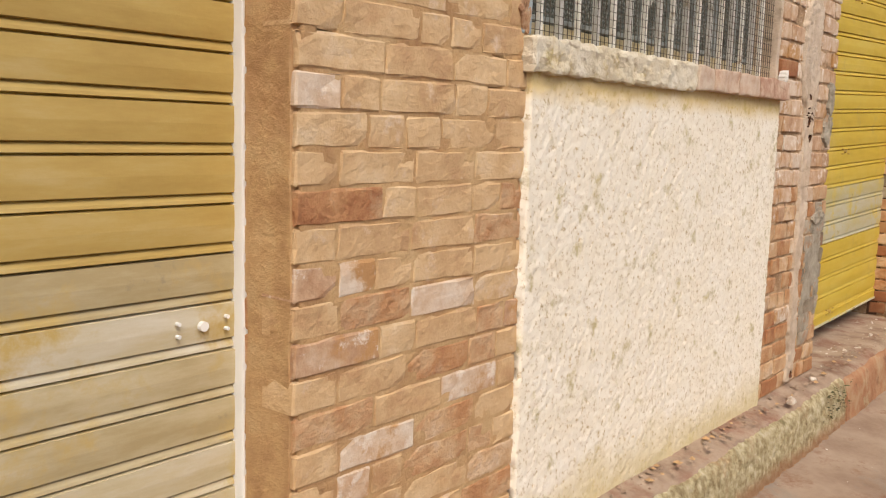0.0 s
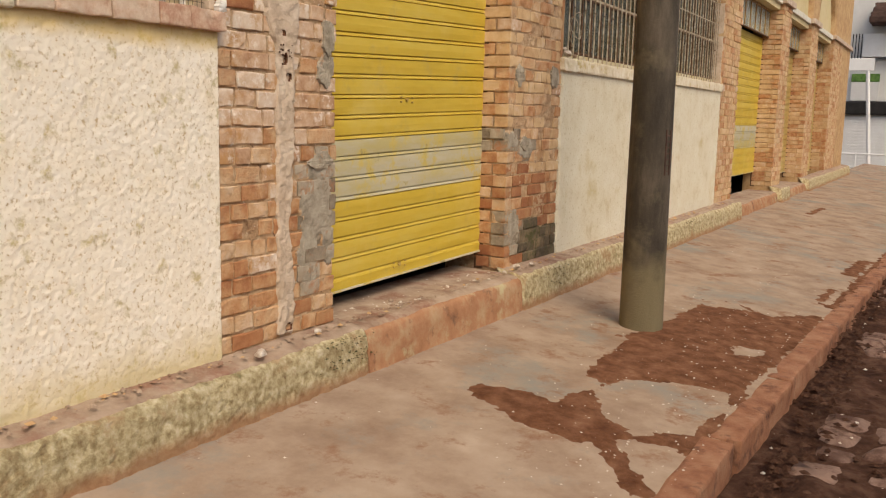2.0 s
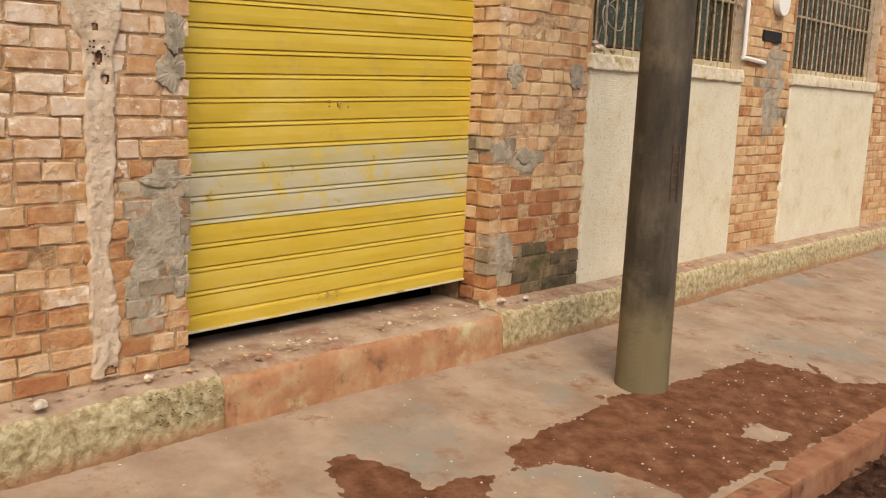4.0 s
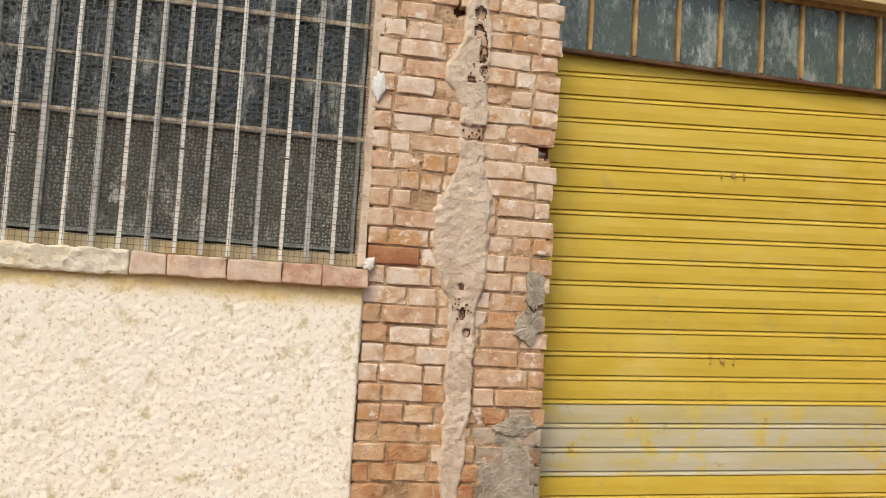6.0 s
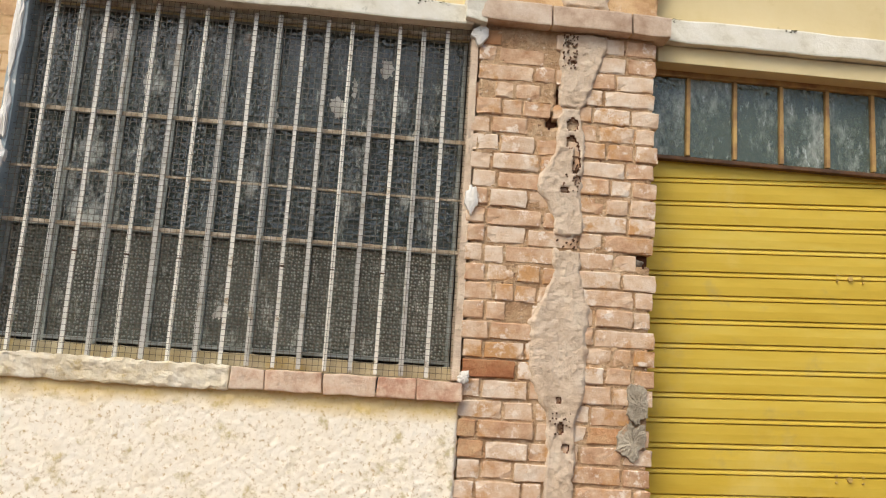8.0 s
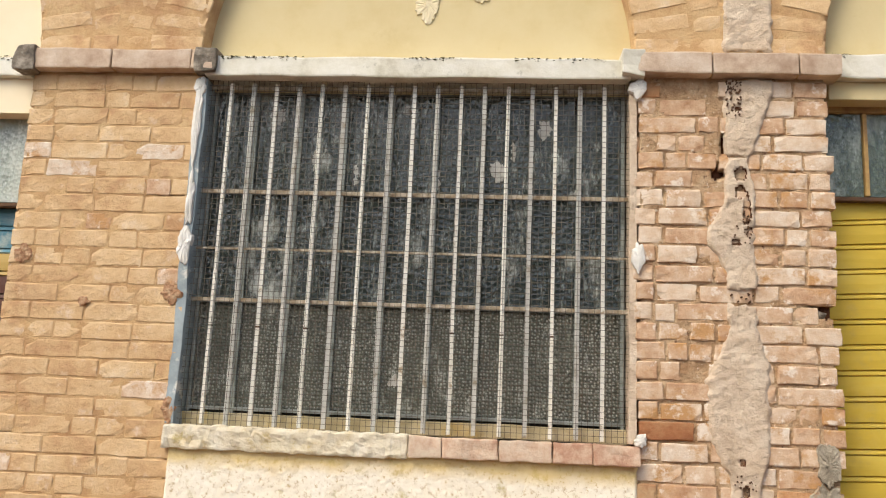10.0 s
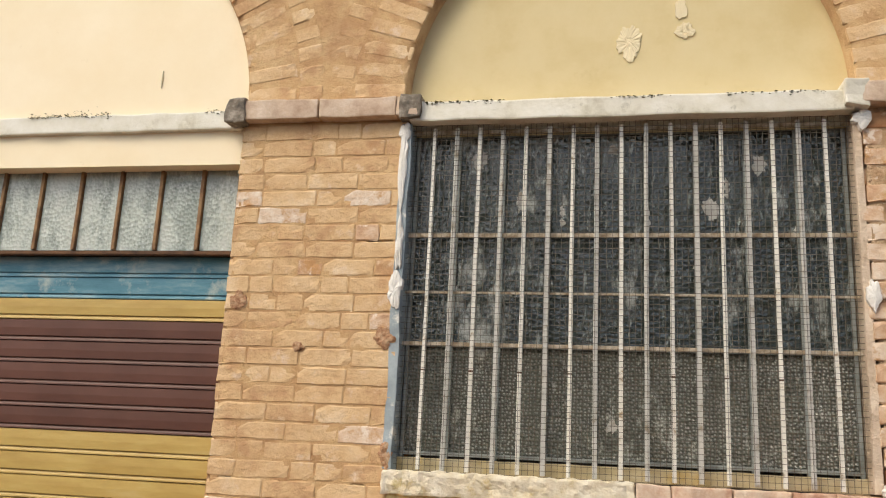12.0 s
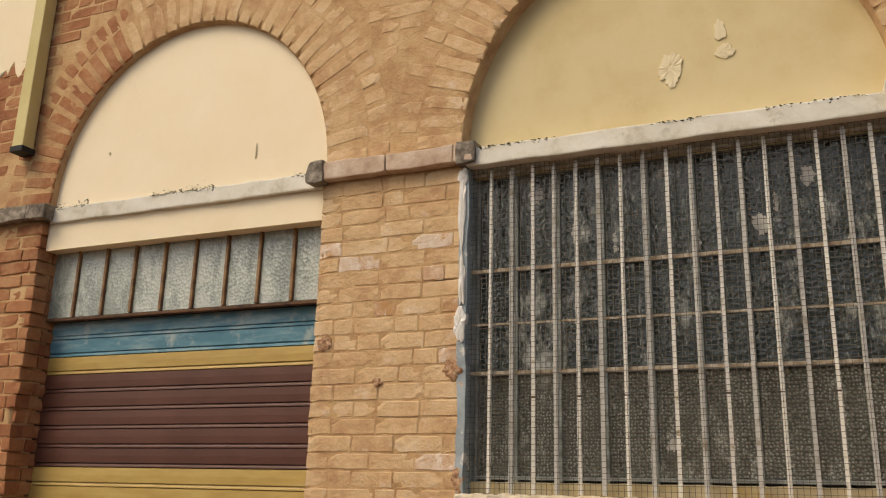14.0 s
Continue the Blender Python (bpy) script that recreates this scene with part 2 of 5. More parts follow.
M["frame_ochre"] = material("frame_ochre", [(0.35, (0.26, 0.14, 0.06)), (0.6, (0.48, 0.31, 0.11))], 12, rough=0.7, bump=0.4)
M["frame_rust"] = material("frame_rust", [(0.35, (0.15, 0.075, 0.035)), (0.6, (0.30, 0.175, 0.08))], 14, rough=0.75, bump=0.4)
M["bar_white"] = material("bar_white", [(0.33, (0.40, 0.29, 0.17)), (0.40, (0.80, 0.75, 0.64)), (0.7, (0.88, 0.85, 0.77))], 22, rough=0.6, bump=0.3)
M["bar_grey"] = material("bar_grey", [(0.33, (0.34, 0.28, 0.20)), (0.45, (0.55, 0.53, 0.47)), (0.7, (0.66, 0.63, 0.57))], 16, rough=0.6, bump=0.3)
M["bar_rust"] = material("bar_rust", [(0.33, (0.20, 0.13, 0.07)), (0.48, (0.38, 0.30, 0.20)), (0.65, (0.58, 0.51, 0.40))], 30, rough=0.8, bump=0.3)
M["frame_pale"] = material("frame_pale", [(0.33, (0.12, 0.13, 0.115)), (0.5, (0.25, 0.27, 0.25)), (0.7, (0.38, 0.40, 0.37))], 14, rough=0.6, bump=0.3)
M["wire"] = material("wire", [(0.33, (0.05, 0.038, 0.026)), (0.65, (0.15, 0.12, 0.085))], 20, rough=0.7, bump=0)
M["pole"] = material("pole", [(0.28, (0.024, 0.019, 0.013)), (0.5, (0.062, 0.049, 0.034)), (0.72, (0.14, 0.112, 0.08))], 2.2, rough=0.85, bump=0.8, fine=50, depth=0.005, streak=(3, 3, 0.9),
                     stain=(0.17, 0.14, 0.085), stain_scale=2.6, stain_low=0.54, stain_high=0.74, band=[((0.21, 0.17, 0.09), 0.80, 0.10)], fade=0.75)
M["walk"] = material("walk", [(0.28, (0.23, 0.152, 0.102)), (0.5, (0.33, 0.237, 0.165)), (0.72, (0.42, 0.322, 0.235))], 3.2, rough=0.95, bump=0.45, fine=60, depth=0.005, spec=0.15,
                     stain=(0.245, 0.225, 0.185), stain_scale=1.1, stain_low=0.52, stain_high=0.64, second=((0.23, 0.115, 0.062), 4.2, 0.55, 0.68))
M["dirt"] = material("dirt", [(0.28, (0.095, 0.038, 0.018)), (0.45, (0.160, 0.068, 0.033)), (0.62, (0.235, 0.113, 0.061)), (0.78, (0.33, 0.190, 0.116))], 10, rough=1.0, bump=1.0, fine=60, depth=0.014, spec=0.1)
M["road"] = material("road", [(0.28, (0.035, 0.016, 0.010)), (0.5, (0.085, 0.040, 0.024)), (0.72, (0.17, 0.092, 0.06))], 9, rough=1.0, bump=1.0, fine=40, depth=0.03, spec=0.1)
M["cobble"] = material("cobble", [(0.28, (0.11, 0.055, 0.036)), (0.6, (0.24, 0.15, 0.11))], 8, per_object=0.3, rough=0.95, bump=1.0, fine=40, depth=0.010,
                       stain=(0.085, 0.040, 0.025), stain_scale=6, stain_low=0.48, stain_high=0.62)
M["kerb"] = material("kerb", [(0.28, (0.16, 0.062, 0.030)), (0.5, (0.29, 0.130, 0.068)), (0.75, (0.39, 0.225, 0.135))], 7, rough=0.9, bump=0.9, fine=40, depth=0.008,
                     stain=(0.085, 0.038, 0.024), stain_scale=6, stain_low=0.54, stain_high=0.66)
M["pebble"] = material("pebble", [(0.3, (0.30, 0.20, 0.14)), (0.5, (0.55, 0.46, 0.36)), (0.7, (0.78, 0.74, 0.66))], 30, rough=0.9, bump=0.2)
M["room"] = material("room", [(0.3, (0.10, 0.10, 0.095)), (0.7, (0.15, 0.15, 0.14))], 1.0, rough=0.9, bump=0)
M["black"] = material("black", [(0.3, (0.012, 0.011, 0.010)), (0.7, (0.03, 0.027, 0.024))], 6, rough=0.7, bump=0.2)
M["metal_white"] = material("metal_white", [(0.3, (0.78, 0.76, 0.71)), (0.7, (0.87, 0.86, 0.82))], 3, rough=0.5, bump=0.05)
M["roof"] = material("roof", [(0.3, (0.06, 0.035, 0.028)), (0.7, (0.14, 0.08, 0.06))], 8, rough=0.9, bump=0.5)
M["far_wall"] = material("far_wall", [(0.3, (0.66, 0.63, 0.58)), (0.7, (0.78, 0.76, 0.71))], 1.2, rough=0.9, bump=0.2)
M["green"] = material("green", [(0.3, (0.06, 0.14, 0.03)), (0.7, (0.18, 0.32, 0.07))], 9, rough=0.7, bump=0.2)
M["moss"] = material("moss", [(0.3, (0.035, 0.032, 0.014)), (0.55, (0.12, 0.105, 0.045)), (0.75, (0.34, 0.29, 0.13))], 35, rough=1.0, bump=0.6, fine=90)
M["pipe_yellow"] = material("pipe_yellow", [(0.3, (0.52, 0.42, 0.16)), (0.7, (0.62, 0.52, 0.24))], 4, rough=0.6, bump=0.15)


def glass_material(name, tint, pebble, stain, clear=0.7):
    m = bpy.data.materials.new(name)
    m.use_nodes = True
    nt = m.node_tree
    b = nt.nodes["Principled BSDF"]
    b.inputs["Transmission Weight"].default_value = 1.0
    b.inputs["Roughness"].default_value = 0.06
    b.inputs["IOR"].default_value = 1.6
    geo = nt.nodes.new("ShaderNodeNewGeometry")
    v = nt.nodes.new("ShaderNodeTexVoronoi")
    v.inputs["Scale"].default_value = pebble
    v.voronoi_dimensions = '2D'
    v.inputs["Randomness"].default_value = 0.55 if pebble > 70 else 1.0
    apart = nt.nodes.new("ShaderNodeSeparateXYZ")
    nt.links.new(geo.outputs["Position"], apart.inputs[0])
    flat = nt.nodes.new("ShaderNodeCombineXYZ")
    nt.links.new(apart.outputs[0], flat.inputs[0])
    nt.links.new(apart.outputs[2], flat.inputs[1])
    nt.links.new(flat.outputs[0], v.inputs["Vector"])
    bump = nt.nodes.new("ShaderNodeBump")
    bump.inputs["Strength"].default_value, bump.inputs["Distance"].default_value = (1.0, 0.010) if pebble > 70 else (0.55, 0.004)
    nt.links.new(v.outputs[0], bump.inputs["Height"])
    nt.links.new(bump.outputs[0], b.inputs["Normal"])
    mp = nt.nodes.new("ShaderNodeMapping")
    mp.inputs["Scale"].default_value = (1, 1, 0.45)
    nt.links.new(geo.outputs["Position"], mp.inputs[0])
    n = nt.nodes.new("ShaderNodeTexNoise")
    n.inputs["Scale"].default_value, n.inputs["Detail"].default_value, n.inputs["Roughness"].default_value = 6, 12, 0.82
    nt.links.new(mp.outputs[0], n.inputs["Vector"])
    r = nt.nodes.new("ShaderNodeMapRange")
    r.inputs[1].default_value, r.inputs[2].default_value = stain
    nt.links.new(n.outputs[0], r.inputs[0])
    inv = nt.nodes.new("ShaderNodeMath")
    inv.operation = 'SUBTRACT'
    inv.inputs[0].default_value = clear
    nt.links.new(r.outputs[0], inv.inputs[1])
    inv.use_clamp = True
    nt.links.new(inv.outputs[0], b.inputs["Transmission Weight"])
    mix = nt.nodes.new("ShaderNodeMix")
    mix.data_type = 'RGBA'
    mix.inputs[6].default_value = (*tint, 1)
    mix.inputs[7].default_value = (0.50, 0.50, 0.44, 1)
    nt.links.new(r.outputs[0], mix.inputs[0])
    colour = mix.outputs[2]
    fm = nt.nodes.new("ShaderNodeMapping")
    fm.inputs["Scale"].default_value = (1, 1, 0.3)
    nt.links.new(geo.outputs["Position"], fm.inputs[0])
    fl = nt.nodes.new("ShaderNodeTexNoise")
    fl.inputs["Scale"].default_value, fl.inputs["Detail"].default_value, fl.inputs["Roughness"].default_value = 38, 6, 0.75
    nt.links.new(fm.outputs[0], fl.inputs["Vector"])
    fr = nt.nodes.new("ShaderNodeMapRange")
    fr.inputs[1].default_value, fr.inputs[2].default_value, fr.inputs[4].default_value = 0.585, 0.635, 0.85
    nt.links.new(fl.outputs[0], fr.inputs[0])
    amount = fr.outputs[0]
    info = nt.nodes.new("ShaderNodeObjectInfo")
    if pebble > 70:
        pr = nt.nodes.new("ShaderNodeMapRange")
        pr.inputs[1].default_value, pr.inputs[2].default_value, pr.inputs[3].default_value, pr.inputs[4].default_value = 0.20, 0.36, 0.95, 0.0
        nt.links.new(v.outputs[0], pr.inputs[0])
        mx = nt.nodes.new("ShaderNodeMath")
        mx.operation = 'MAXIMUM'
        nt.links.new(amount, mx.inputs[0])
        # pale dots paint sky glints on the pebbles, in patches that vary by pane
        glint_patch = nt.nodes.new("ShaderNodeTexNoise")
        glint_patch.inputs["Scale"].default_value, glint_patch.inputs["Detail"].default_value = 7, 3
        nt.links.new(geo.outputs["Position"], glint_patch.inputs["Vector"])
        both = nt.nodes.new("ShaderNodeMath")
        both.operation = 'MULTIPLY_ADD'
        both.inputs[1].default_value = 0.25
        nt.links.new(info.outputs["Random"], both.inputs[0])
        nt.links.new(glint_patch.outputs[0], both.inputs[2])
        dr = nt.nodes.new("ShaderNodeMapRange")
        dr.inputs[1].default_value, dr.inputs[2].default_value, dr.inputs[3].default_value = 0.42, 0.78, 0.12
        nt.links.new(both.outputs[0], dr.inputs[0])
        glinting = nt.nodes.new("ShaderNodeMath")
        glinting.operation = 'MULTIPLY'
        nt.links.new(pr.outputs[0], glinting.inputs[0])
        nt.links.new(dr.outputs[0], glinting.inputs[1])
        nt.links.new(glinting.outputs[0], mx.inputs[1])
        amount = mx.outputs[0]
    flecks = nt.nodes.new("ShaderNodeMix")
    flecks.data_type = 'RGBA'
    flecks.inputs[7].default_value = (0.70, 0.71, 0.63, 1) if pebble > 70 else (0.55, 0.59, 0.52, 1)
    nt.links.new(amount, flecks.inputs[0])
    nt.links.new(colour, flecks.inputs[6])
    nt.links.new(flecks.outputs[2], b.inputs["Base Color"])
    return m


M["glass_clear"] = glass_material("glass_clear", (0.068, 0.088, 0.074), 55, (0.52, 0.64), 0.5)
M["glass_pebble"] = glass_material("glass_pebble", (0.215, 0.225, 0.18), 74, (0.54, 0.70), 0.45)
M["glass_dark"] = glass_material("glass_dark", (0.075, 0.085, 0.042), 55, (0.60, 0.80), 0.5)
M["glass_transom"] = glass_material("glass_transom", (0.40, 0.45, 0.385), 60, (0.44, 0.72), 0.4)
M["glass_green"] = glass_material("glass_green", (0.14, 0.175, 0.125), 60, (0.50, 0.75), 0.5)

# ---- helpers of the scene ----
F = 1.29            # the brick fronts of the facade
TOP = 5.3           # the facade's top
COURSE = 0.0715


def ground_z(y):
    return 0.06 + 0.1 * (y - 0.45)


def part(name, bm, mat, parent, label="", smooth=False):
    me = bpy.data.meshes.new(name)
    bm.to_mesh(me)
    bm.free()
    me.materials.append(M[mat])
    if smooth:
        for p in me.polygons:
            p.use_smooth = True
    ob = new(name, me)
    ob.parent = parent
    if label:
        tagged(ob, label)
    return ob


def thing(name, x, y, z, label, category, group="", kind=""):
    ob = new(name)
    ob.location = (x, y, z)
    ob.matrix_world = Matrix.Translation((x, y, z))
    tagged(ob, label, category, group, kind)
    return ob


def under(ob, parent):
    """Parent an object built in world coordinates."""
    ob.parent = parent
    ob.matrix_parent_inverse = Matrix.Translation(-parent.location)
    return ob


def solo(name, bm, mat, label, category, group="", kind="", smooth=False):
    ob = part(name, bm, mat, None, "", smooth)
    return tagged(ob, label, category, group, kind)


def put(name, bm, mat, parent, label="", smooth=False):
    return under(part(name, bm, mat, None, label, smooth), parent)


def box(x0, x1, y0, y1, z0, z1, bevel=0.0, rough=0.0, bm=None, seed=0):
    b = bmesh.new() if bm is None else bm
    vs = bmesh.ops.create_cube(b, size=1.0)["verts"]
    for v in vs:
        v.co = Vector(((x0 + x1) / 2 + v.co.x * (x1 - x0), (y0 + y1) / 2 + v.co.y * (y1 - y0), (z0 + z1) / 2 + v.co.z * (z1 - z0)))
    if bevel and bm is None:
        bmesh.ops.bevel(b, geom=list(b.edges), offset=bevel, segments=2, affect='EDGES', profile=0.6)
    return b


def ragged(b, amount, scale, seed=0.0, axes=(1, 1, 1)):
    for v in b.verts:
        n = noise.noise_vector(v.co * scale + Vector((seed, seed * 0.7, seed * 1.3)))
        v.co += Vector((n.x * axes[0], n.y * axes[1], n.z * axes[2])) * amount
    return b


def cut_box(x0, x1, y0, y1, z0, z1, step, bevel=0.01, amount=0.01, scale=6.0, seed=0.0, axes=(1, 1, 1)):
    """A box cut into short pieces along x and z, with worn, wavering edges."""
    b = box(x0, x1, y0, y1, z0, z1, bevel)
    for axis, a, c in ((0, x0, x1), (2, z0, z1)):
        n = max(1, int((c - a) / step))
        for i in range(1, n):
            co, no = [0, 0, 0], [0, 0, 0]
            co[axis], no[axis] = a + (c - a) * i / n, 1
            bmesh.ops.bisect_plane(b, geom=list(b.verts) + list(b.edges) + list(b.faces), plane_co=co, plane_no=no)
    return ragged(b, amount, scale, seed, axes)


def rod(p, q, r, sides=8, bm=None):
    b = bmesh.new() if bm is None else bm
    p, q = Vector(p), Vector(q)
    m = Matrix.Translation((p + q) / 2) @ (q - p).to_track_quat('Z', 'Y').to_matrix().to_4x4()
    bmesh.ops.create_cone(b, cap_ends=True, segments=sides, radius1=r, radius2=r, depth=(q - p).length, matrix=m)
    return b


def blob(x, z, w, h, seed, y=F - 0.004, thick=0.012, n=26):
    """A ragged, low mound on the facade."""
    b = bmesh.new()
    rings = []
    for k, (f, up) in enumerate(((1.0, -0.02), (0.93, 0.5 * thick), (0.6, thick), (0.25, thick * 1.2))):
        ring = []
        for i in range(n):
            a = 2 * math.pi * i / n
            jag = 1 + 0.42 * noise.noise((math.cos(a) * 1.6 + seed, math.sin(a) * 1.6, seed * 2.1)) + 0.20 * noise.noise((math.cos(a) * 6 + seed, math.sin(a) * 6, 3))
            ring.append(b.verts.new((x + math.cos(a) * w / 2 * f * jag, y - up - (0.004 * noise.noise((i, k, seed)) if k else 0), z + math.sin(a) * h / 2 * f * jag)))
        rings.append(ring)
    for r1, r2 in zip(rings, rings[1:]):
        for i in range(n):
            b.faces.new((r1[i], r1[(i + 1) % n], r2[(i + 1) % n], r2[i]))
    b.faces.new(rings[-1])
    bmesh.ops.recalc_face_normals(b, faces=list(b.faces))
    return b


# ---- bricks ----
BRICKS = {}


def brick_mesh(mat, long, variant):
    """A worn brick: a gridded front with crumbled edges and four sides."""
    key = (mat, long, variant)
    if key not in BRICKS:
        rnd = random.Random(variant * 7 + long * 31)
        L, D, H = (0.22 if long else 0.105), 0.09, COURSE - 0.008
        xs = [-L / 2, -L / 2 + 0.004] + [-L / 2 + L * q for q in ((0.25, 0.5, 0.75) if long else (0.5,))] + [L / 2 - 0.004, L / 2]
        zs = [-H / 2, -H / 2 + 0.004, 0.0, H / 2 - 0.004, H / 2]
        nx, nz = len(xs) - 1, len(zs) - 1
        b = bmesh.new()
        rows = []
        tilt_x, tilt_z = rnd.uniform(-0.012, 0.012), rnd.uniform(-0.03, 0.03)
        for k in range(nz + 1):
            row = []
            for j in range(nx + 1):
                x, z = xs[j], zs[k]
                out_x, out_z = j in (0, nx), k in (0, nz)
                y = tilt_x * x + tilt_z * z + rnd.uniform(-0.0008, 0.0008)
                if out_x or out_z:
                    y += rnd.uniform(0.002, 0.0045)
                    if rnd.random() < 0.16:
                        y += 0.006
                if j in (1, nx - 1) and k in (1, nz - 1) and rnd.random() < 0.35:
                    y += rnd.uniform(0.002, 0.006)
                if out_x and out_z:
                    x *= rnd.uniform(0.95, 0.995)
                    z *= rnd.uniform(0.88, 0.99)
                if not out_x:
                    x += rnd.uniform(-0.002, 0.002)
                z += rnd.uniform(-0.002, 0.002)
                if out_x:
                    x += rnd.uniform(-0.003, 0.003)
                row.append(b.verts.new((x, y, z)))
            rows.append(row)
        for r1, r2 in zip(rows, rows[1:]):
            for j in range(nx):
                b.faces.new((r1[j], r1[j + 1], r2[j + 1], r2[j]))
        rim = rows[0] + [r[-1] for r in rows[1:]] + rows[-1][-2::-1] + [r[0] for r in rows[-2:0:-1]]
        back = [b.verts.new((v.co.x, D, v.co.z)) for v in rim]
        for j in range(len(rim)):
            q = (j + 1) % len(rim)
            b.faces.new((rim[q], rim[j], back[j], back[q]))
        me = bpy.data.meshes.new("brick")
        b.to_mesh(me)
        b.free()
        me.materials.append(M[mat])
        BRICKS[key] = me
    return BRICKS[key]


def lay(parent, mat, x, z, length, out, rnd, turn=None, height=COURSE, y=F):
    long = length > 0.15
    ob = new("brick", brick_mesh(mat, 1 if long else 0, rnd.randrange(9)))
    sx = (length - 0.008) / (0.22 if long else 0.105)
    base = Matrix.Translation((x, y - out, z))
    if turn is not None:
        base = base @ Matrix.Rotation(turn, 4, 'Y')
    else:
        base = base @ Matrix.Rotation(rnd.uniform(-0.012, 0.012), 4, 'Y')
    under(ob, parent)
    ob.matrix_parent_inverse = Matrix.Identity(4)
    ob.matrix_basis = Matrix.Translation(-parent.location) @ base @ Matrix.Diagonal((sx, 1, height / COURSE, 1))
    return ob


def side_brick(parent, mat, x, z, y0, y1, right, rnd):
    """A brick seen on the reveal of an opening; right: the face looks to +x."""
    ob = new("brick", brick_mesh(mat, 1 if y1 - y0 > 0.15 else 0, rnd.randrange(9)))
    sx = (y1 - y0 - 0.01) / (0.22 if y1 - y0 > 0.15 else 0.105)
    under(ob, parent)
    ob.matrix_parent_inverse = Matrix.Identity(4)
    ob.matrix_basis = (Matrix.Translation(-parent.location) @ Matrix.Translation((x, (y0 + y1) / 2, z))
                       @ Matrix.Rotation(radians(90 if right else -90), 4, 'Z') @ Matrix.Diagonal((sx, 1, 1, 1)))
    return ob


def courses(parent, x0, x1, z0, z1, choose, rnd, gap=lambda x, z: False, relief=0.006, reveal=(0, 0), ends=0.012, decay=0.0, sizes=(0.11, 0.215, 0.215), tight=0.0):
    n = round((z1 - z0) / COURSE)
    for k in range(n):
        z = z0 + (k + 0.5) * (z1 - z0) / n
        a, end = x0 + rnd.uniform(-ends, ends * 0.4), x1 + rnd.uniform(-ends * 0.4, ends)
        x = a
        first = k % 2
        while end - x > 0.03:
            step = (sizes[0] if first else rnd.choice(sizes)) * rnd.uniform(0.9, 1.1)
            first = False
            if end - x - step < 0.05:
                step = end - x
            if step > 0.27:
                step = step / 2
            if not gap(x + step / 2, z):
                out = rnd.uniform(-relief, relief)
                if rnd.random() < decay * 0.16:
                    out -= rnd.uniform(0.012, 0.035)
                lay(parent, choose(x + step / 2, z, rnd), x + step / 2, z + rnd.uniform(-0.004, 0.004) * decay * 3, step + tight - rnd.uniform(0, 0.02) * decay, out, rnd,
                    height=(z1 - z0) / n * (1 + tight * 12 - rnd.uniform(0, 0.25) * decay))
            x += step
        for side, depth in ((0, reveal[0]), (1, reveal[1])):
            if depth > 0.03:
                y0, y1 = F + (0.06 if k % 2 else 0.10), F + depth
                if y1 - y0 > 0.04:
                    side_brick(parent, choose(x0 if side == 0 else x1, z, rnd), x0 + 0.004 if side == 0 else x1 - 0.004, z, y0, y1, side == 1, rnd)


# ---- the plan of the facade: piers (x0, x1) and the bays between them ----
PIERS = [(-1.62, -0.70), (1.07, 1.80), (3.52, 4.24), (5.98, 6.79), (8.70, 9.55), (11.47, 12.40), (15.20, 15.95), (18.10, 19.0), (21.3, 24.6)]
SPRING = 3.13
BASE = 0.35
RECESS = 0.18

# ---- ground, pavement, kerb, plinth ----
b = bmesh.new()
bmesh.ops.create_grid(b, x_segments=40, y_segments=40, size=300)
for v in b.verts:
    v.co.z = -0.20
solo("ground", b, "road", "dark reddish dirt street reaching to the horizon", "ground", kind="structure")

b = bmesh.new()
bmesh.ops.create_grid(b, x_segments=240, y_segments=100, size=0.5)
for v in b.verts:
    v.co = Vector((-2 + (v.co.x + 0.5) * 14, -3.6 + (v.co.y + 0.5) * 3.2, 0))
    v.co.z = -0.165 + 0.028 * noise.noise(v.co * 2.3) + 0.018 * noise.noise(v.co * 9) + 0.04 * max(0, (v.co.y + 1.0)) * 0.6
solo("road", b, "road", "dirt-covered stone street with loose soil and stones", "road", kind="structure", smooth=True)

b = bmesh.new()
bmesh.ops.create_grid(b, x_segments=420, y_segments=40, size=0.5)
for v in b.verts:
    x, y = -6 + (v.co.x + 0.5) * 38, -0.34 + (v.co.y + 0.5) * 1.7 - 0.0
    v.co = Vector((x, y - 0.038 * max(0, x - 4) * (0.5 - v.co.y), 0))
    v.co.z = ground_z(v.co.y) + 0.008 * noise.noise(v.co * 1.7) + 0.003 * noise.noise(v.co * 8)
walk_ob = solo("pavement", b, "walk", "worn pinkish concrete pavement with soil stains", "pavement", kind="structure", smooth=True)

kerb = thing("kerb", 5, -0.4, 0, "reddish worn stone kerb with open joints", "kerb", kind="structure")
rnd = random.Random(4)
x = -3.0
while x < 30:
    L = rnd.uniform(0.85, 1.15)
    y = -0.315 - 0.038 * max(0, x + L / 2 - 4)
    k = cut_box(-L / 2 + 0.006, L / 2 - 0.006, -0.075, 0.06, -0.20, 0.0, 0.12, 0.018, 0.014, 5.0, x, (0.4, 1, 1))
    bmesh.ops.transform(k, matrix=Matrix.Translation((x + L / 2, y, ground_z(y) + 0.012)) @ Matrix.Rotation(-0.038 if x > 4 else 0, 4, 'Z'), verts=k.verts)
    put("kerb_stone", k, "kerb", kerb, smooth=False)
    x += L

plinth = thing("plinth", 0, 1.2, 0, "lichen-stained rough concrete plinth at the foot of the facade", "plinth", kind="structure")


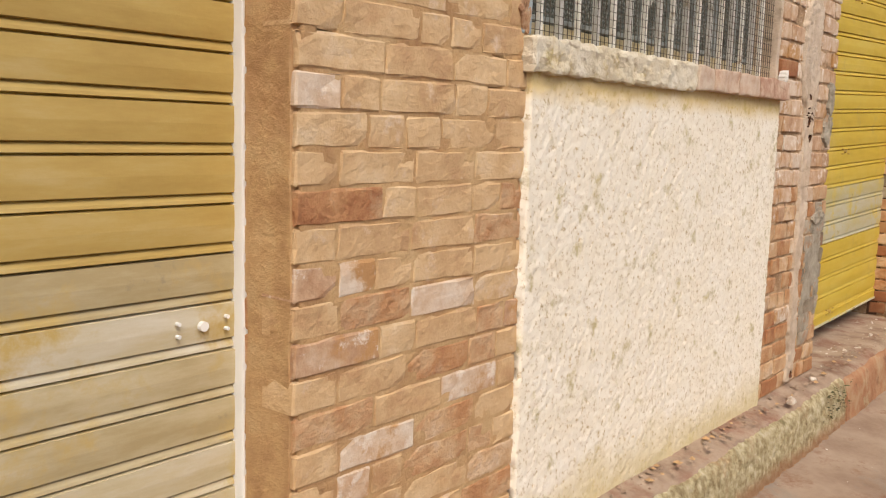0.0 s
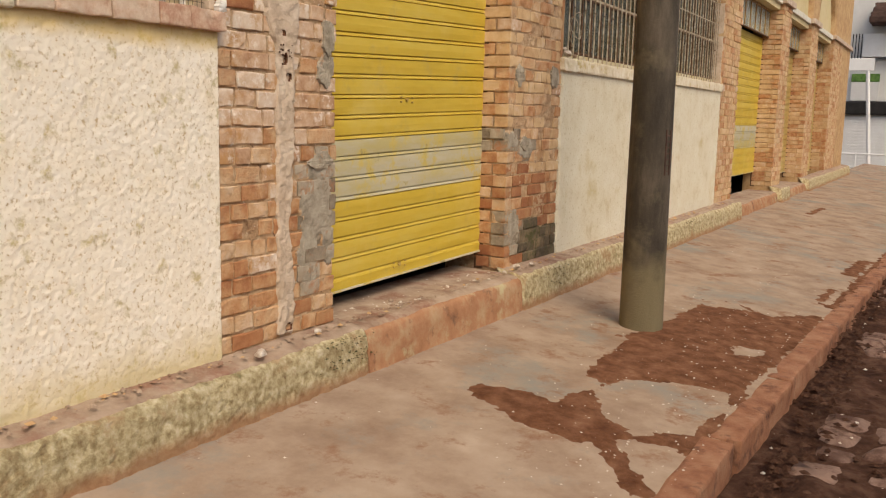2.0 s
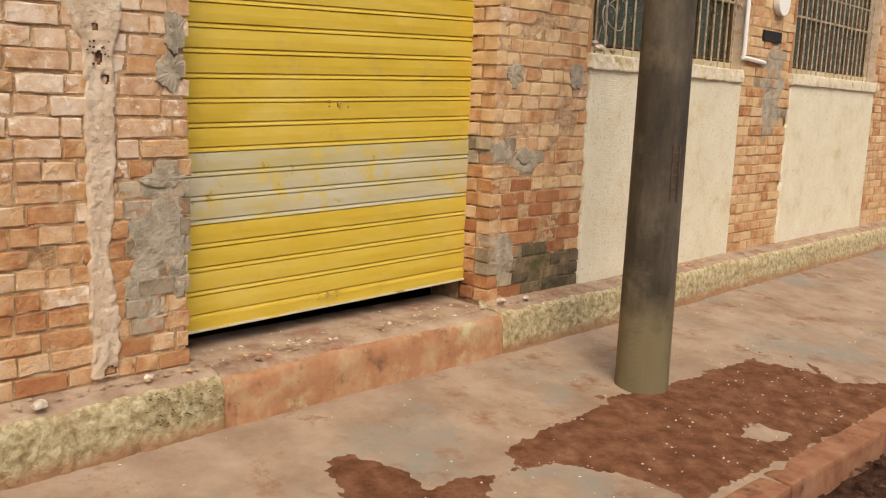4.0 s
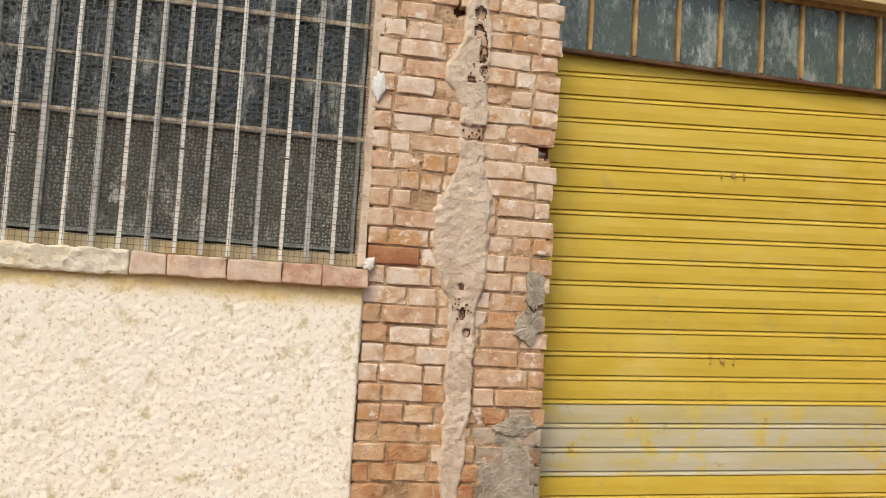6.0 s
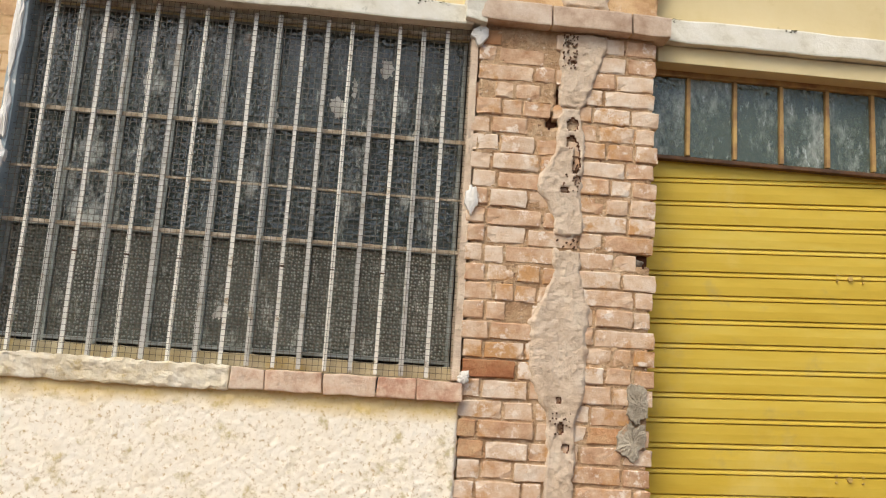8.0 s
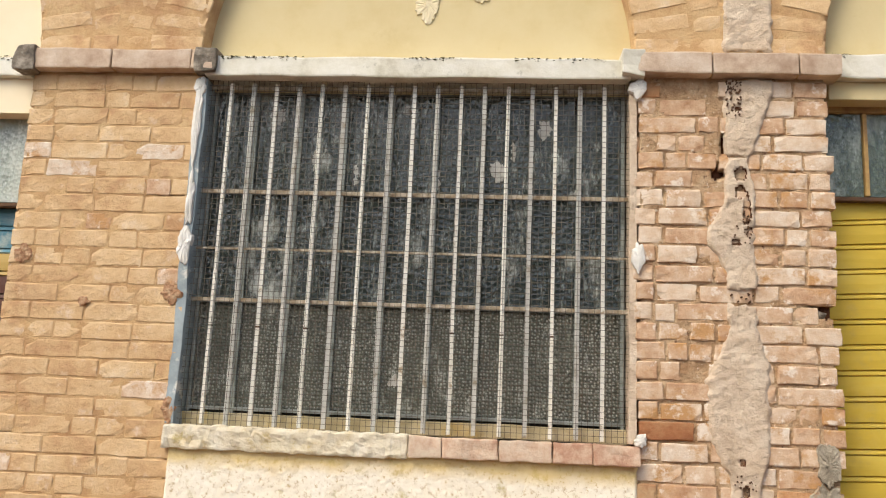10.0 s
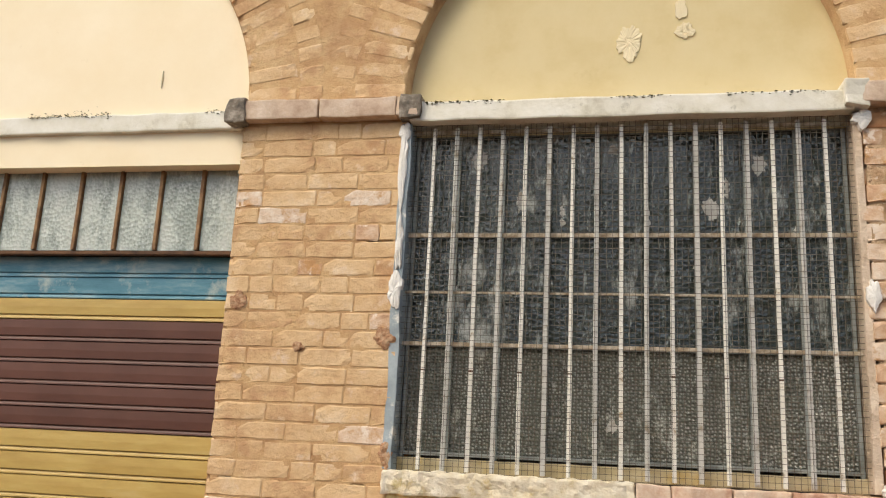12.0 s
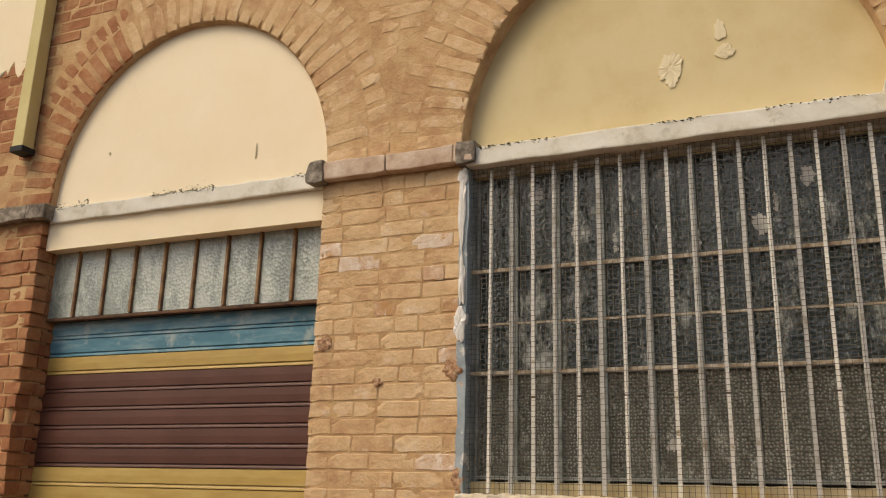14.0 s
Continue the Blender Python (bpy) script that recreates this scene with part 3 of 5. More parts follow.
def plinth_run(x0, x1, y0, top, mat, seed, inner=F + 0.03):
    b = bmesh.new()
    prof = [(y0 - 0.03, 0.05), (y0 - 0.012, 0.16), (y0 - 0.004, top - 0.075), (y0 + 0.008, top - 0.035), (y0 + 0.035, top - 0.012), (y0 + 0.08, top), (inner, top + 0.012)]
    fine = []
    for (ya, za), (yb, zb) in zip(prof, prof[1:]):
        cuts = max(1, int(math.hypot(yb - ya, zb - za) / 0.011))
        fine += [(ya + (yb - ya) * q / cuts, za + (zb - za) * q / cuts) for q in range(cuts)]
    prof = fine + prof[-1:]
    n = int((x1 - x0) / (0.011 if x0 < 5 else 0.02))
    rows = []
    for i in range(n + 1):
        x = x0 + (x1 - x0) * i / n
        row = []
        for j, (y, z) in enumerate(prof):
            w = noise.noise((x * 2.2, y + z, seed)) * 0.016 + noise.fractal((x * 17, (y + z) * 17, seed), 0.6, 2.1, 3) * (0.009 if mat == "plinth" else 0.004)
            held = j == len(prof) - 1
            row.append(b.verts.new((x, y + (0 if held else w), z + (w * 0.5 if z > 0.2 and not held else 0))))
        rows.append(row)
    for r1, r2 in zip(rows, rows[1:]):
        for j in range(len(prof) - 1):
            b.faces.new((r1[j], r1[j + 1], r2[j + 1], r2[j])).material_index = 1 if prof[j][0] > y0 + 0.02 else 0
    b.faces.new(rows[0])
    b.faces.new(rows[-1][::-1])
    bmesh.ops.recalc_face_normals(b, faces=list(b.faces))
    ob = put("plinth_section", b, mat, plinth, smooth=True)
    ob.data.materials.append(M["step_top"])
    return ob


plinth_run(-4.0, -0.72, 1.16, BASE, "plinth", 1)
plinth_run(-0.72, 1.07, 1.17, BASE - 0.02, "step_red", 2, 1.62)
plinth_run(1.07, 4.30, 1.15, BASE, "plinth", 3)
plinth_run(4.30, 5.95, 1.152, BASE - 0.004, "step_red", 4, 1.62)
plinth_run(5.95, 12.35, 1.14, BASE + 0.01, "plinth", 5)
plinth_run(12.35, 15.2, 1.19, BASE - 0.06, "step_red", 6, 1.62)
plinth_run(15.2, 16.0, 1.13, BASE, "plinth", 7)
plinth_run(16.0, 18.1, 1.19, BASE - 0.08, "step_red", 8, 1.62)
plinth_run(18.1, 25.0, 1.13, BASE, "plinth", 9)

# ---- piers ----


# grey cement worked over the bricks: the pier, the middle and the half sizes
GREY = [(2, 4.14, 1.06, 0.12, 0.07), (2, 4.12, 0.88, 0.13, 0.16), (2, 4.06, 0.68, 0.08, 0.14), (2, 4.19, 0.72, 0.06, 0.10), (3, 6.05, 1.15, 0.11, 0.06), (3, 6.26, 1.10, 0.13, 0.07), (3, 6.10, 0.60, 0.09, 0.16),
        (4, 9.25, 1.58, 0.22, 0.38)]


def grey_at(i, x, z):
    """Above zero inside a patch of grey cement."""
    best = max([1 - math.hypot((x - cx) / a, (z - cz) / c) for k, cx, cz, a, c in GREY if k == i] + [-9])
    return best + 0.30 * noise.noise((x * 9, 4, z * 9)) + 0.20 * noise.noise((x * 26, 4, z * 26))


def mossy_at(x, z):
    """Above zero on the damp foot of the third pier."""
    return min((x - 6.17) * 6, (0.60 - z) * 6) + 0.5 * noise.noise((x * 8, 2, z * 10))


def pick_pier(i):
    def choose(x, z, r):
        if i == 0:
            return "brick_red"
        if i == 1:
            worn = 1.0 if z < 1.0 else 0.6 if z < 1.3 else 0.0
            q = r.random()
            return "brick_pink" if q < 0.05 + 0.22 * worn else "brick_orange" if q < 0.05 + 0.58 * worn else "brick_tan"
        if grey_at(i, x, z) > 0.0:
            return "brick_grey"
        if i == 2:
            if r.random() < 0.10 and (z < 0.9 or x < 3.63):
                return "brick_red"
            return "brick_pink" if r.random() < (z - 0.5) / 1.3 else "brick_orange"
        if i == 3:
            if mossy_at(x, z) > 0:
                return "brick_mossy"
            if math.hypot((x - 6.33) / 0.22, (z - 0.80) / 0.2) < 1 and r.random() < 0.7:
                return "brick_red"
            q = r.random()
            if z > 0.95:
                return "brick_tan" if q < 0.5 else "brick_orange" if q < 0.9 else "brick_pink"
            return "brick_red" if q < 0.35 else "brick_orange"
        return "brick_orange" if r.random() < 0.55 else "brick_tan"
    return choose


def strip_edges(z):
    """The concrete strip in the second pier: its two edges at a height."""
    left = 3.848 - 0.075 * math.exp(-((z - 2.42) / 0.09) ** 2) - 0.080 * math.exp(-((z - 1.80) / 0.20) ** 4)
    right = 3.958 + 0.085 * min(1.0, max(0.0, (z - 2.74) / 0.27)) + 0.042 * math.exp(-((z - 1.80) / 0.22) ** 4) - 0.030 * math.exp(-((z - 0.83) / 0.13) ** 2) - 0.020 * math.exp(-((z - 2.70) / 0.05) ** 2)
    return (left + 0.012 * noise.noise((3, z * 9, 1)) + 0.012 * noise.noise((3, z * 30, 1)),
            right + 0.012 * noise.noise((8, z * 9, 4)) + 0.012 * noise.noise((8, z * 30, 4)))


PITS = [(3.905, 2.66, 0.020, 0.022), (3.904, 2.588, 0.020, 0.022), (3.925, 2.52, 0.010, 0.055), (3.881, 2.396, 0.010, 0.009), (3.903, 2.92, 0.006, 0.007), (3.93, 2.44, 0.007, 0.012),
        (3.90, 1.50, 0.008, 0.020), (3.89, 1.60, 0.007, 0.010), (3.92, 1.43, 0.010, 0.012), (3.915, 0.40, 0.020, 0.012)]


HOLES = {1: [(1.70, 2.528, 0.045, 0.030), (1.15, 1.60, 0.022, 0.05), (1.68, 1.53, 0.028, 0.05)],
         2: [(4.19, 2.15, 0.045, 0.030), (3.60, 2.58, 0.018, 0.026), (3.83, 2.67, 0.025, 0.035), (3.85, 2.78, 0.014, 0.06), (4.10, 2.66, 0.010, 0.06)]}


def mortar_face(i, x0, x1, z0, z1):
    """The smeared mortar between the bricks, hollow where bricks are missing."""
    step = 0.009 if i in (1, 2, 3) else 0.03
    nx, nz = int((x1 - x0) / step), int((z1 - z0) / step)
    back = {0: 0.005, 1: 0.0026, 3: 0.0042}.get(i, 0.0068)
    b = bmesh.new()
    rows = []
    for k in range(nz + 1):
        row = []
        for j in range(nx + 1):
            x, z = x0 + (x1 - x0) * j / nx, z0 + (z1 - z0) * k / nz
            rough = 0.0009 if i == 1 else 0.0028
            y = F + back + rough * (noise.noise((x * 5, i, z * 5)) + 1.2 * noise.noise((x * 26, i, z * 26)) + 0.7 * noise.noise((x * 70, i, z * 70)))
            if grey_at(i, x, z) > 0.1:
                y -= 0.0075
            for hx, hz, hw, hh in HOLES.get(i, ()):
                if math.hypot((x - hx) / hw, (z - hz) / hh) < 1.0 + 0.5 * noise.noise((x * 24, 1, z * 30)):
                    y = F + 0.040 + 0.014 * noise.noise((x * 30, 2, z * 30))
            if j in (0, nx):
                y = F + 0.09
            row.append(b.verts.new((x, y, z)))
        rows.append(row)
    for r1, r2 in zip(rows, rows[1:]):
        for j in range(nx):
            q = (r1[j], r1[j + 1], r2[j + 1], r2[j])
            m = sum((v.co for v in q), Vector()) / 4
            # Deep faces inside holes get the dark tone that paints their shade.
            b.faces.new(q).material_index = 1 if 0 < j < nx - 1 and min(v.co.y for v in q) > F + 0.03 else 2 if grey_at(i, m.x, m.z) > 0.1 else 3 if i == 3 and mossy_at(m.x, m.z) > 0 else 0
    return b


rnd = random.Random(11)
for i, (x0, x1) in enumerate(PIERS):
    pier = thing("brick_pier", (x0 + x1) / 2, F + 0.2, 0.1,
                 ["dark reddish brick pier with dripstone cap", "tan weathered brick pier between shutter and window", "eroded pink brick pier with a rough concrete strip",
                  "orange brick pier with grey cement patches", "brick pier with grey blockwork patch"][min(i, 4)], "pier", kind="structure")
    put("core", box(x0 + 0.014, x1 - 0.014, F + 0.075, F + 0.42, 0.1, SPRING), "mortar_pink" if i in (2, 3) else "mortar", pier)
    face = put("mortar_face", mortar_face(i, x0 + 0.006, x1 - 0.006, 0.2, 3.06), "mortar_pink" if i in (2, 3) else "mortar", pier, smooth=True)
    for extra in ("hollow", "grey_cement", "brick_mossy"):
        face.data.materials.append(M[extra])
    lo = BASE + 0.01
    rec = 0.30 if i >= 5 else RECESS + 0.02

    def gap(x, z, i=i):
        return any(abs(x - hx) < hw and abs(z - hz) < hh for hx, hz, hw, hh in HOLES.get(i, ()))
    last = len(PIERS) - 1
    courses(pier, x0, x1 if i < last else x0 + 1.6, lo, 3.035, pick_pier(i), rnd, gap,
            0.0012 if i == 1 else 0.0042 if i in (2, 3) else 0.006, (rec, rec), {1: 0.004, 2: 0.018}.get(i, 0.010), {1: 0.06, 2: 0.26, 3: 0.26}.get(i, 0.15),
            (0.085, 0.10, 0.115, 0.15, 0.18, 0.21) if i in (2, 3) else (0.11, 0.205, 0.215), {1: 0.004, 3: 0.003}.get(i, 0.0))
    if i == 1:
        put("reveal_plaster", cut_box(x0 - 0.001, x0 + 0.02, F + 0.012, F + 0.142, lo, 3.03, 0.05, 0.003, 0.006, 8, 3), "mortar", pier)
    # the impost cap
    put("impost_bed", box(x0 - 0.02, x1 + 0.02, F - 0.025, F + 0.1, 3.05, SPRING - 0.004), "mortar", pier)
    xc = x0 - 0.045
    kk = 0
    while xc < x1 + 0.03:
        L = min(rnd.uniform(0.26, 0.42), x1 + 0.045 - xc)
        if x1 + 0.045 - xc - L < 0.07:
            L = x1 + 0.045 - xc
        put("impost_brick", cut_box(xc + 0.002, xc + L - 0.002, F - 0.05 + rnd.uniform(-0.003, 0.003), F + 0.1, 3.045, SPRING + rnd.uniform(-0.004, 0.003), 0.06, 0.007, 0.006, 12.0, i + kk * 3.1),
            "impost_dark" if i == 0 else "impost", pier)
        xc += L
        kk += 1
    if i in (1, 2):
        for side in (0, 1)[:3 - i]:
            xe = x0 - 0.02 if side == 0 else x1 + 0.005
            put("impost_end", cut_box(xe - 0.04, xe + 0.045, F - 0.056, F + 0.06, 3.035, SPRING + 0.008, 0.03, 0.006, 0.012, 14.0, i + side), "impost_dark" if (i, side) != (2, 0) else "white_ledge", pier)

# concrete strip on the second pier
strip = thing("concrete_strip", 3.94, F, 0.36, "rough pinkish concrete strip filling a cut in the brickwork", "concrete strip", kind="structure")
for za, zb, seed in ((0.37, 2.165, 1), (2.215, 2.73, 2), (2.725, 3.04, 3), (3.15, 3.75, 4)):
    b = bmesh.new()
    n = int((zb - za) / 0.008)
    wide = 18
    rows = []
    for k in range(n + 1):
        z = za + (zb - za) * k / n
        a, c = strip_edges(z)
        row = []
        for j in range(wide + 1):
            x = a + (c - a) * j / wide
            edge = 0.020 if j in (0, wide) else 0.002 if j in (1, wide - 1) else 0.0
            zz = z + (0.03 * noise.noise((x * 30, za, 5)) + 0.015 * noise.noise((x * 70, zb, 9)) if k in (0, n) else 0)
            edge += 0.02 if k in (0, n) else 0.0
            if any(((x - px) / pw) ** 2 + ((z - pz) / ph) ** 2 < 1 + 0.5 * noise.noise((x * 90, z * 90, 3)) for px, pz, pw, ph in PITS):
                edge += 0.055
            row.append(b.verts.new((x, F - 0.009 + edge + 0.006 * noise.noise((x * 12, z * 8, seed)) + 0.005 * noise.noise((x * 45, z * 40, seed)) + 0.002 * noise.noise((x * 120, z * 110, seed)), zz)))
        rows.append(row)
    for r1, r2 in zip(rows, rows[1:]):
        for j in range(wide):
            q = (r1[j], r1[j + 1], r2[j + 1], r2[j])
            # Deep pit faces take the dark tone too, so the pits read as shaded.
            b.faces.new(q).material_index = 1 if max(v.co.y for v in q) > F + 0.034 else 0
    fill = put("concrete_fill", b, "cement", strip, smooth=True)
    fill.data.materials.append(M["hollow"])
# dark discs in the concrete, coloured as the shade of small pits
rp = random.Random(5)
b = bmesh.new()
for xa, za, wide, high, count in ((3.885, 2.96, 0.028, 0.07, 60), (3.925, 2.46, 0.016, 0.07, 20), (3.90, 2.41, 0.03, 0.05, 10), (3.90, 1.52, 0.04, 0.06, 16), (3.90, 2.19, 0.04, 0.02, 10)):
    for k in range(count):
        x, z, r = xa + rp.uniform(-wide, wide), za + rp.uniform(-high, high), rp.uniform(0.0022, 0.0042)
        bmesh.ops.create_cone(b, cap_ends=True, segments=6, radius1=r, radius2=r, depth=0.014, matrix=Matrix.Translation((x, F - 0.006, z)) @ Matrix.Rotation(math.pi / 2, 4, 'X'))
tagged(put("pit_shade_discs", b, "dark_rust", strip), "small dark discs coloured as shaded pits in the concrete", kind="stuff")
for x, z, w, h in ((3.885, 2.195, 0.06, 0.045), (4.18, 2.14, 0.05, 0.035), (4.19, 2.97, 0.03, 0.05)):
    put("rubble", blob(x, z, w, h, x * 17 + z, F + 0.034, 0.016, 20), "impost_dark", strip, "dark crumbled rubble")
for x, z, w, h in ((1.125, 2.28, 0.07, 0.075), (1.745, 2.14, 0.09, 0.075), (1.40, 2.10, 0.05, 0.04), (1.78, 1.70, 0.05, 0.10)):
    crumb = ragged(blob(x, z, w, h, x * 23 + z * 7, F - 0.0015, 0.005, 44), 0.006, 45, z)
    solo("crumbled_spot", crumb, "crumble", "crumbled reddish spot where the brick face has spalled", "spalled brick", "spalled bricks")

# cement patches
for x, z, w, h, s in ((4.19, 1.60, 0.09, 0.16, 1), (4.17, 1.47, 0.11, 0.15, 2), (6.12, 1.55, 0.13, 0.16, 5), (6.67, 1.56, 0.15, 0.16, 6), (6.24, 1.13, 0.16, 0.09, 8), (4.14, 1.08, 0.18, 0.07, 9)):
    solo("cement_patch", blob(x, z, w * 0.95, h * 0.95, s * 3.7, F - 0.006, 0.004, 44), "grey_cement", "rough grey cement patch smeared on the bricks", "cement patch", "cement patches")

# ---- arches and spandrels ----
rnd = random.Random(21)
mids = [-3.0] + [(a + c) / 2 for a, c in PIERS[:-1]] + [PIERS[-1][0] + 1.6]


def arch(i, cx, rx, rz, xa, xb, spring=SPRING):
    wall = thing("arch_wall", cx, F + 0.2, spring, "tan brick wall with a round arch", "wall", kind="structure")
    b = bmesh.new()
    yb = F + 0.42
    rows = []
    m = 30 if i <= 3 else 4
    n = 90 if i <= 3 else 28
    for k in range(n + 1):
        a = math.pi * (1 - k / n)
        px, pz = cx + rx * math.cos(a), spring + rz * math.sin(a)
        tx = min(max(cx + (rx + 1.6) * math.cos(a), xa), xb)
        tz = spring if k in (0, n) else TOP
        row = [b.verts.new((px, yb, pz))]
        for j in range(m + 1):
            f = j / m
            x, z = px + (tx - px) * f, pz + (tz - pz) * f
            w = 0.0016 * noise.noise((x * 5, i, z * 5)) + 0.0014 * noise.noise((x * 22, i, z * 22)) if i <= 3 else 0
            row.append(b.verts.new((x, F + 0.0022 + w + (0.012 if j == 0 else 0), z)))
        rows.append(row)
    for r1, r2 in zip(rows, rows[1:]):
        for j in range(m + 1):
            b.faces.new((r1[j], r1[j + 1], r2[j + 1], r2[j]))
    bmesh.ops.recalc_face_normals(b, faces=list(b.faces))
    if sum(f.normal.y for f in b.faces) > 0:
        bmesh.ops.reverse_faces(b, faces=list(b.faces))
    put("core", b, "mortar", wall, smooth=True)
    put("backing", box(xa, xb, F + 0.2, F + 0.42, spring + rz + 0.02, TOP), "mortar", wall)
    detail = i <= 3
    if not detail:
        return
    rings = ((0.225, 0.0), (0.115, 0.23))
    for depth, off in rings:
        mid = off + depth / 2
        count = int(math.pi * (rx + mid) / 0.088)
        for k in range(count):
            a = math.pi * (1 - (k + 0.5) / count)
            px, pz = cx + (rx + mid) * math.cos(a), spring + (rz + mid) * math.sin(a)
            if not xa - 0.01 < px < xb + 0.01:
                continue
            lay(wall, "brick_tan" if i > 0 or px > -0.3 else "brick_red", px, pz, depth, rnd.uniform(-0.0015, 0.0015), rnd, turn=-a)
    n = int((4.66 - spring) / COURSE)
    for k in range(n):
        z = spring + (k + 0.5) * COURSE
        x = xa + (0.0 if k % 2 else -0.06)
        while x < xb:
            step = rnd.choice((0.12, 0.235)) * rnd.uniform(0.95, 1.05)
            step = min(step, xb - x)
            if step < 0.05:
                break
            u = [math.hypot((q - cx) / (rx + 0.345), (w - spring) / (rz + 0.345)) for q in (x, x + step) for w in (z - 0.035, z + 0.035)]
            if min(u) > 1.0:
                lay(wall, "brick_tan" if i > 0 or x > -0.3 else "brick_red", x + step / 2, z, step, rnd.uniform(-0.0015, 0.0015), rnd)
            x += step


def tympanum(cx, rx, rz, z0, mat, y, label, spring=SPRING):
    b = bmesh.new()
    n = 32
    ring = [(cx + (rx + 0.03) * math.cos(math.pi * k / n), spring + (rz + 0.03) * math.sin(math.pi * k / n)) for k in range(n + 1)]
    ring += [(cx - rx - 0.03, z0), (cx + rx + 0.03, z0)]
    f = b.faces.new([b.verts.new((px, y, pz)) for px, pz in ring])
    ext = bmesh.ops.extrude_face_region(b, geom=[f])
    bmesh.ops.translate(b, vec=(0, 0.08, 0), verts=[v for v in ext["geom"] if isinstance(v, bmesh.types.BMVert)])
    bmesh.ops.recalc_face_normals(b, faces=list(b.faces))
    return solo("arch_panel", b, mat, label, "arch panel", "arch panels", "structure")


BAYS = ["shutter", "window", "shutter", "window", "window", "shutter", "shutter", "shutter"]
for i, kind in enumerate(BAYS):
    x0, x1 = PIERS[i][1], PIERS[i + 1][0]
    cx, rx = (x0 + x1) / 2, (x1 - x0) / 2
    if i == 0:
        cx, rx = 0.20, 0.873
    if i == 1:
        cx, rx = 2.642, 0.868
    arch(i, cx, rx, 0.935, mids[i + 1], mids[i + 2])
    if i == 0:
        tympanum(cx, rx, 0.935, 2.88, "cream_pale", F + 0.045, "pale cream plastered arch panel")
    else:
        tympanum(cx, rx, 0.935, 3.0, "cream", F + 0.085, "cream plastered arch panel with peeled spots")
# the stretch of wall beyond the last pier on each side, and the corner
b = box(-4.5, PIERS[0][0], F + 0.02, F + 0.42, 0.1, TOP)
solo("wall_west", b, "brick_red", "plain reddish brick wall", "wall", kind="structure")
b = box(mids[1] - 2.6, mids[1], F + 0.006, F + 0.40, SPRING, TOP)
upper = solo("wall_upper", b, "brick_red", "reddish brick wall with remains of white plaster", "wall", kind="structure")
b = box(PIERS[-1][0] + 1.55, PIERS[-1][1], F + 0.02, F + 0.42, 0.1, TOP)
solo("wall_east", b, "mortar", "plain weathered end wall", "wall", kind="structure")

# ---- shutters ----


def slat(x0, x1, z, pitch, y, seed=0):
    """One steel slat: a broad flat face, a fold and a hollow step below it."""
    h = pitch
    prof = [(0.009, 0.0), (0.007, 0.02 * h), (-0.003, 0.035 * h), (-0.002, 0.10 * h), (0.002, 0.18 * h), (0.006, 0.215 * h), (-0.004, 0.24 * h),
            (-0.006, 0.60 * h), (-0.005, 0.97 * h), (0.007, 0.985 * h), (0.009, 1.0 * h)]
    b = bmesh.new()
    n = 10
    rows = []
    for i in range(n + 1):
        x = x0 + (x1 - x0) * i / n
        w = 0.003 * noise.noise((x * 1.5, z * 2, seed))
        rows.append([b.verts.new((x, y + dy + w, z + dz)) for dy, dz in prof])
    for r1, r2 in zip(rows, rows[1:]):
        for j in range(len(prof) - 1):
            b.faces.new((r1[j], r1[j + 1], r2[j + 1], r2[j]))
    bmesh.ops.recalc_face_normals(b, faces=list(b.faces))
    if b.faces[0].normal.y > 0:
        bmesh.ops.reverse_faces(b, faces=list(b.faces))
    return b


def askew(b, x0, foot, lean):
    """Tilt part of an out-of-level shutter, fanned with height to fit the camera's view."""
    for v in b.verts:
        v.co.z += (lean[0] + lean[1] * (v.co.z - foot)) * (v.co.x - x0 - 0.08)
    return b


def shutter(x0, x1, top, bottom, y, paint, label, pitch=0.1045, lean=(0.0, 0.0)):
    """A roller shutter; lean: how much its slats climb to the right at the foot, and more with height."""
    sh = thing("roller_shutter", (x0 + x1) / 2, y, bottom, label, "roller shutter", "shop shutters")
    n = round((top - bottom) / pitch)
    p = (top - bottom) / n
    for k in range(n):
        z = bottom + k * p
        put("slat", askew(slat(x0, x1, z, p, y, seed=k), x0, bottom, lean), paint(z + p / 2), sh)
    put("bottom_rail", askew(box(x0, x1, y - 0.008, y + 0.014, bottom - 0.043, bottom + 0.003, 0.003), x0, bottom, lean), paint(bottom), sh)
    put("bottom_lip", askew(box(x0, x1, y - 0.014, y + 0.016, bottom - 0.052, bottom - 0.041, 0.002), x0, bottom, lean), "worn_grey", sh)
    for xa, xb in ((x0 - 0.03, x0 + 0.012), (x1 - 0.012, x1 + 0.03)):
        put("guide_rail", box(xa, xb, y - 0.03, y + 0.03, BASE, top, 0.004), "metal_white" if (x0 < 0 and xa > 0) else "dark_rust", sh)
    return sh


def transom(x0, x1, z0, z1, y, n, mat, label, glass="glass_transom"):
    tr = thing("transom_window", (x0 + x1) / 2, y, z0, label, "transom window", "transom windows")
    put("frame_bottom", box(x0, x1, y - 0.016, y + 0.02, z0 - 0.002, z0 + 0.014, 0.003), "dark_rust", tr)
    put("frame_top", box(x0, x1, y - 0.02, y + 0.02, z1 - 0.018, z1 + 0.012, 0.003), mat, tr)
    w = (x1 - x0) / n
    for k in range(n + 1):
        xm = x0 + k * w
        put("glazing_bar", box(xm - 0.008, xm + 0.008, y - 0.017, y + 0.017, z0 + 0.019, z1 - 0.019, 0.003), mat, tr)
    for k in range(n):
        pane = put("pane", box(x0 + k * w + 0.011, x0 + (k + 1) * w - 0.011, y - 0.002, y + 0.002, z0 + 0.019, z1 - 0.019), glass, tr)
    return tr


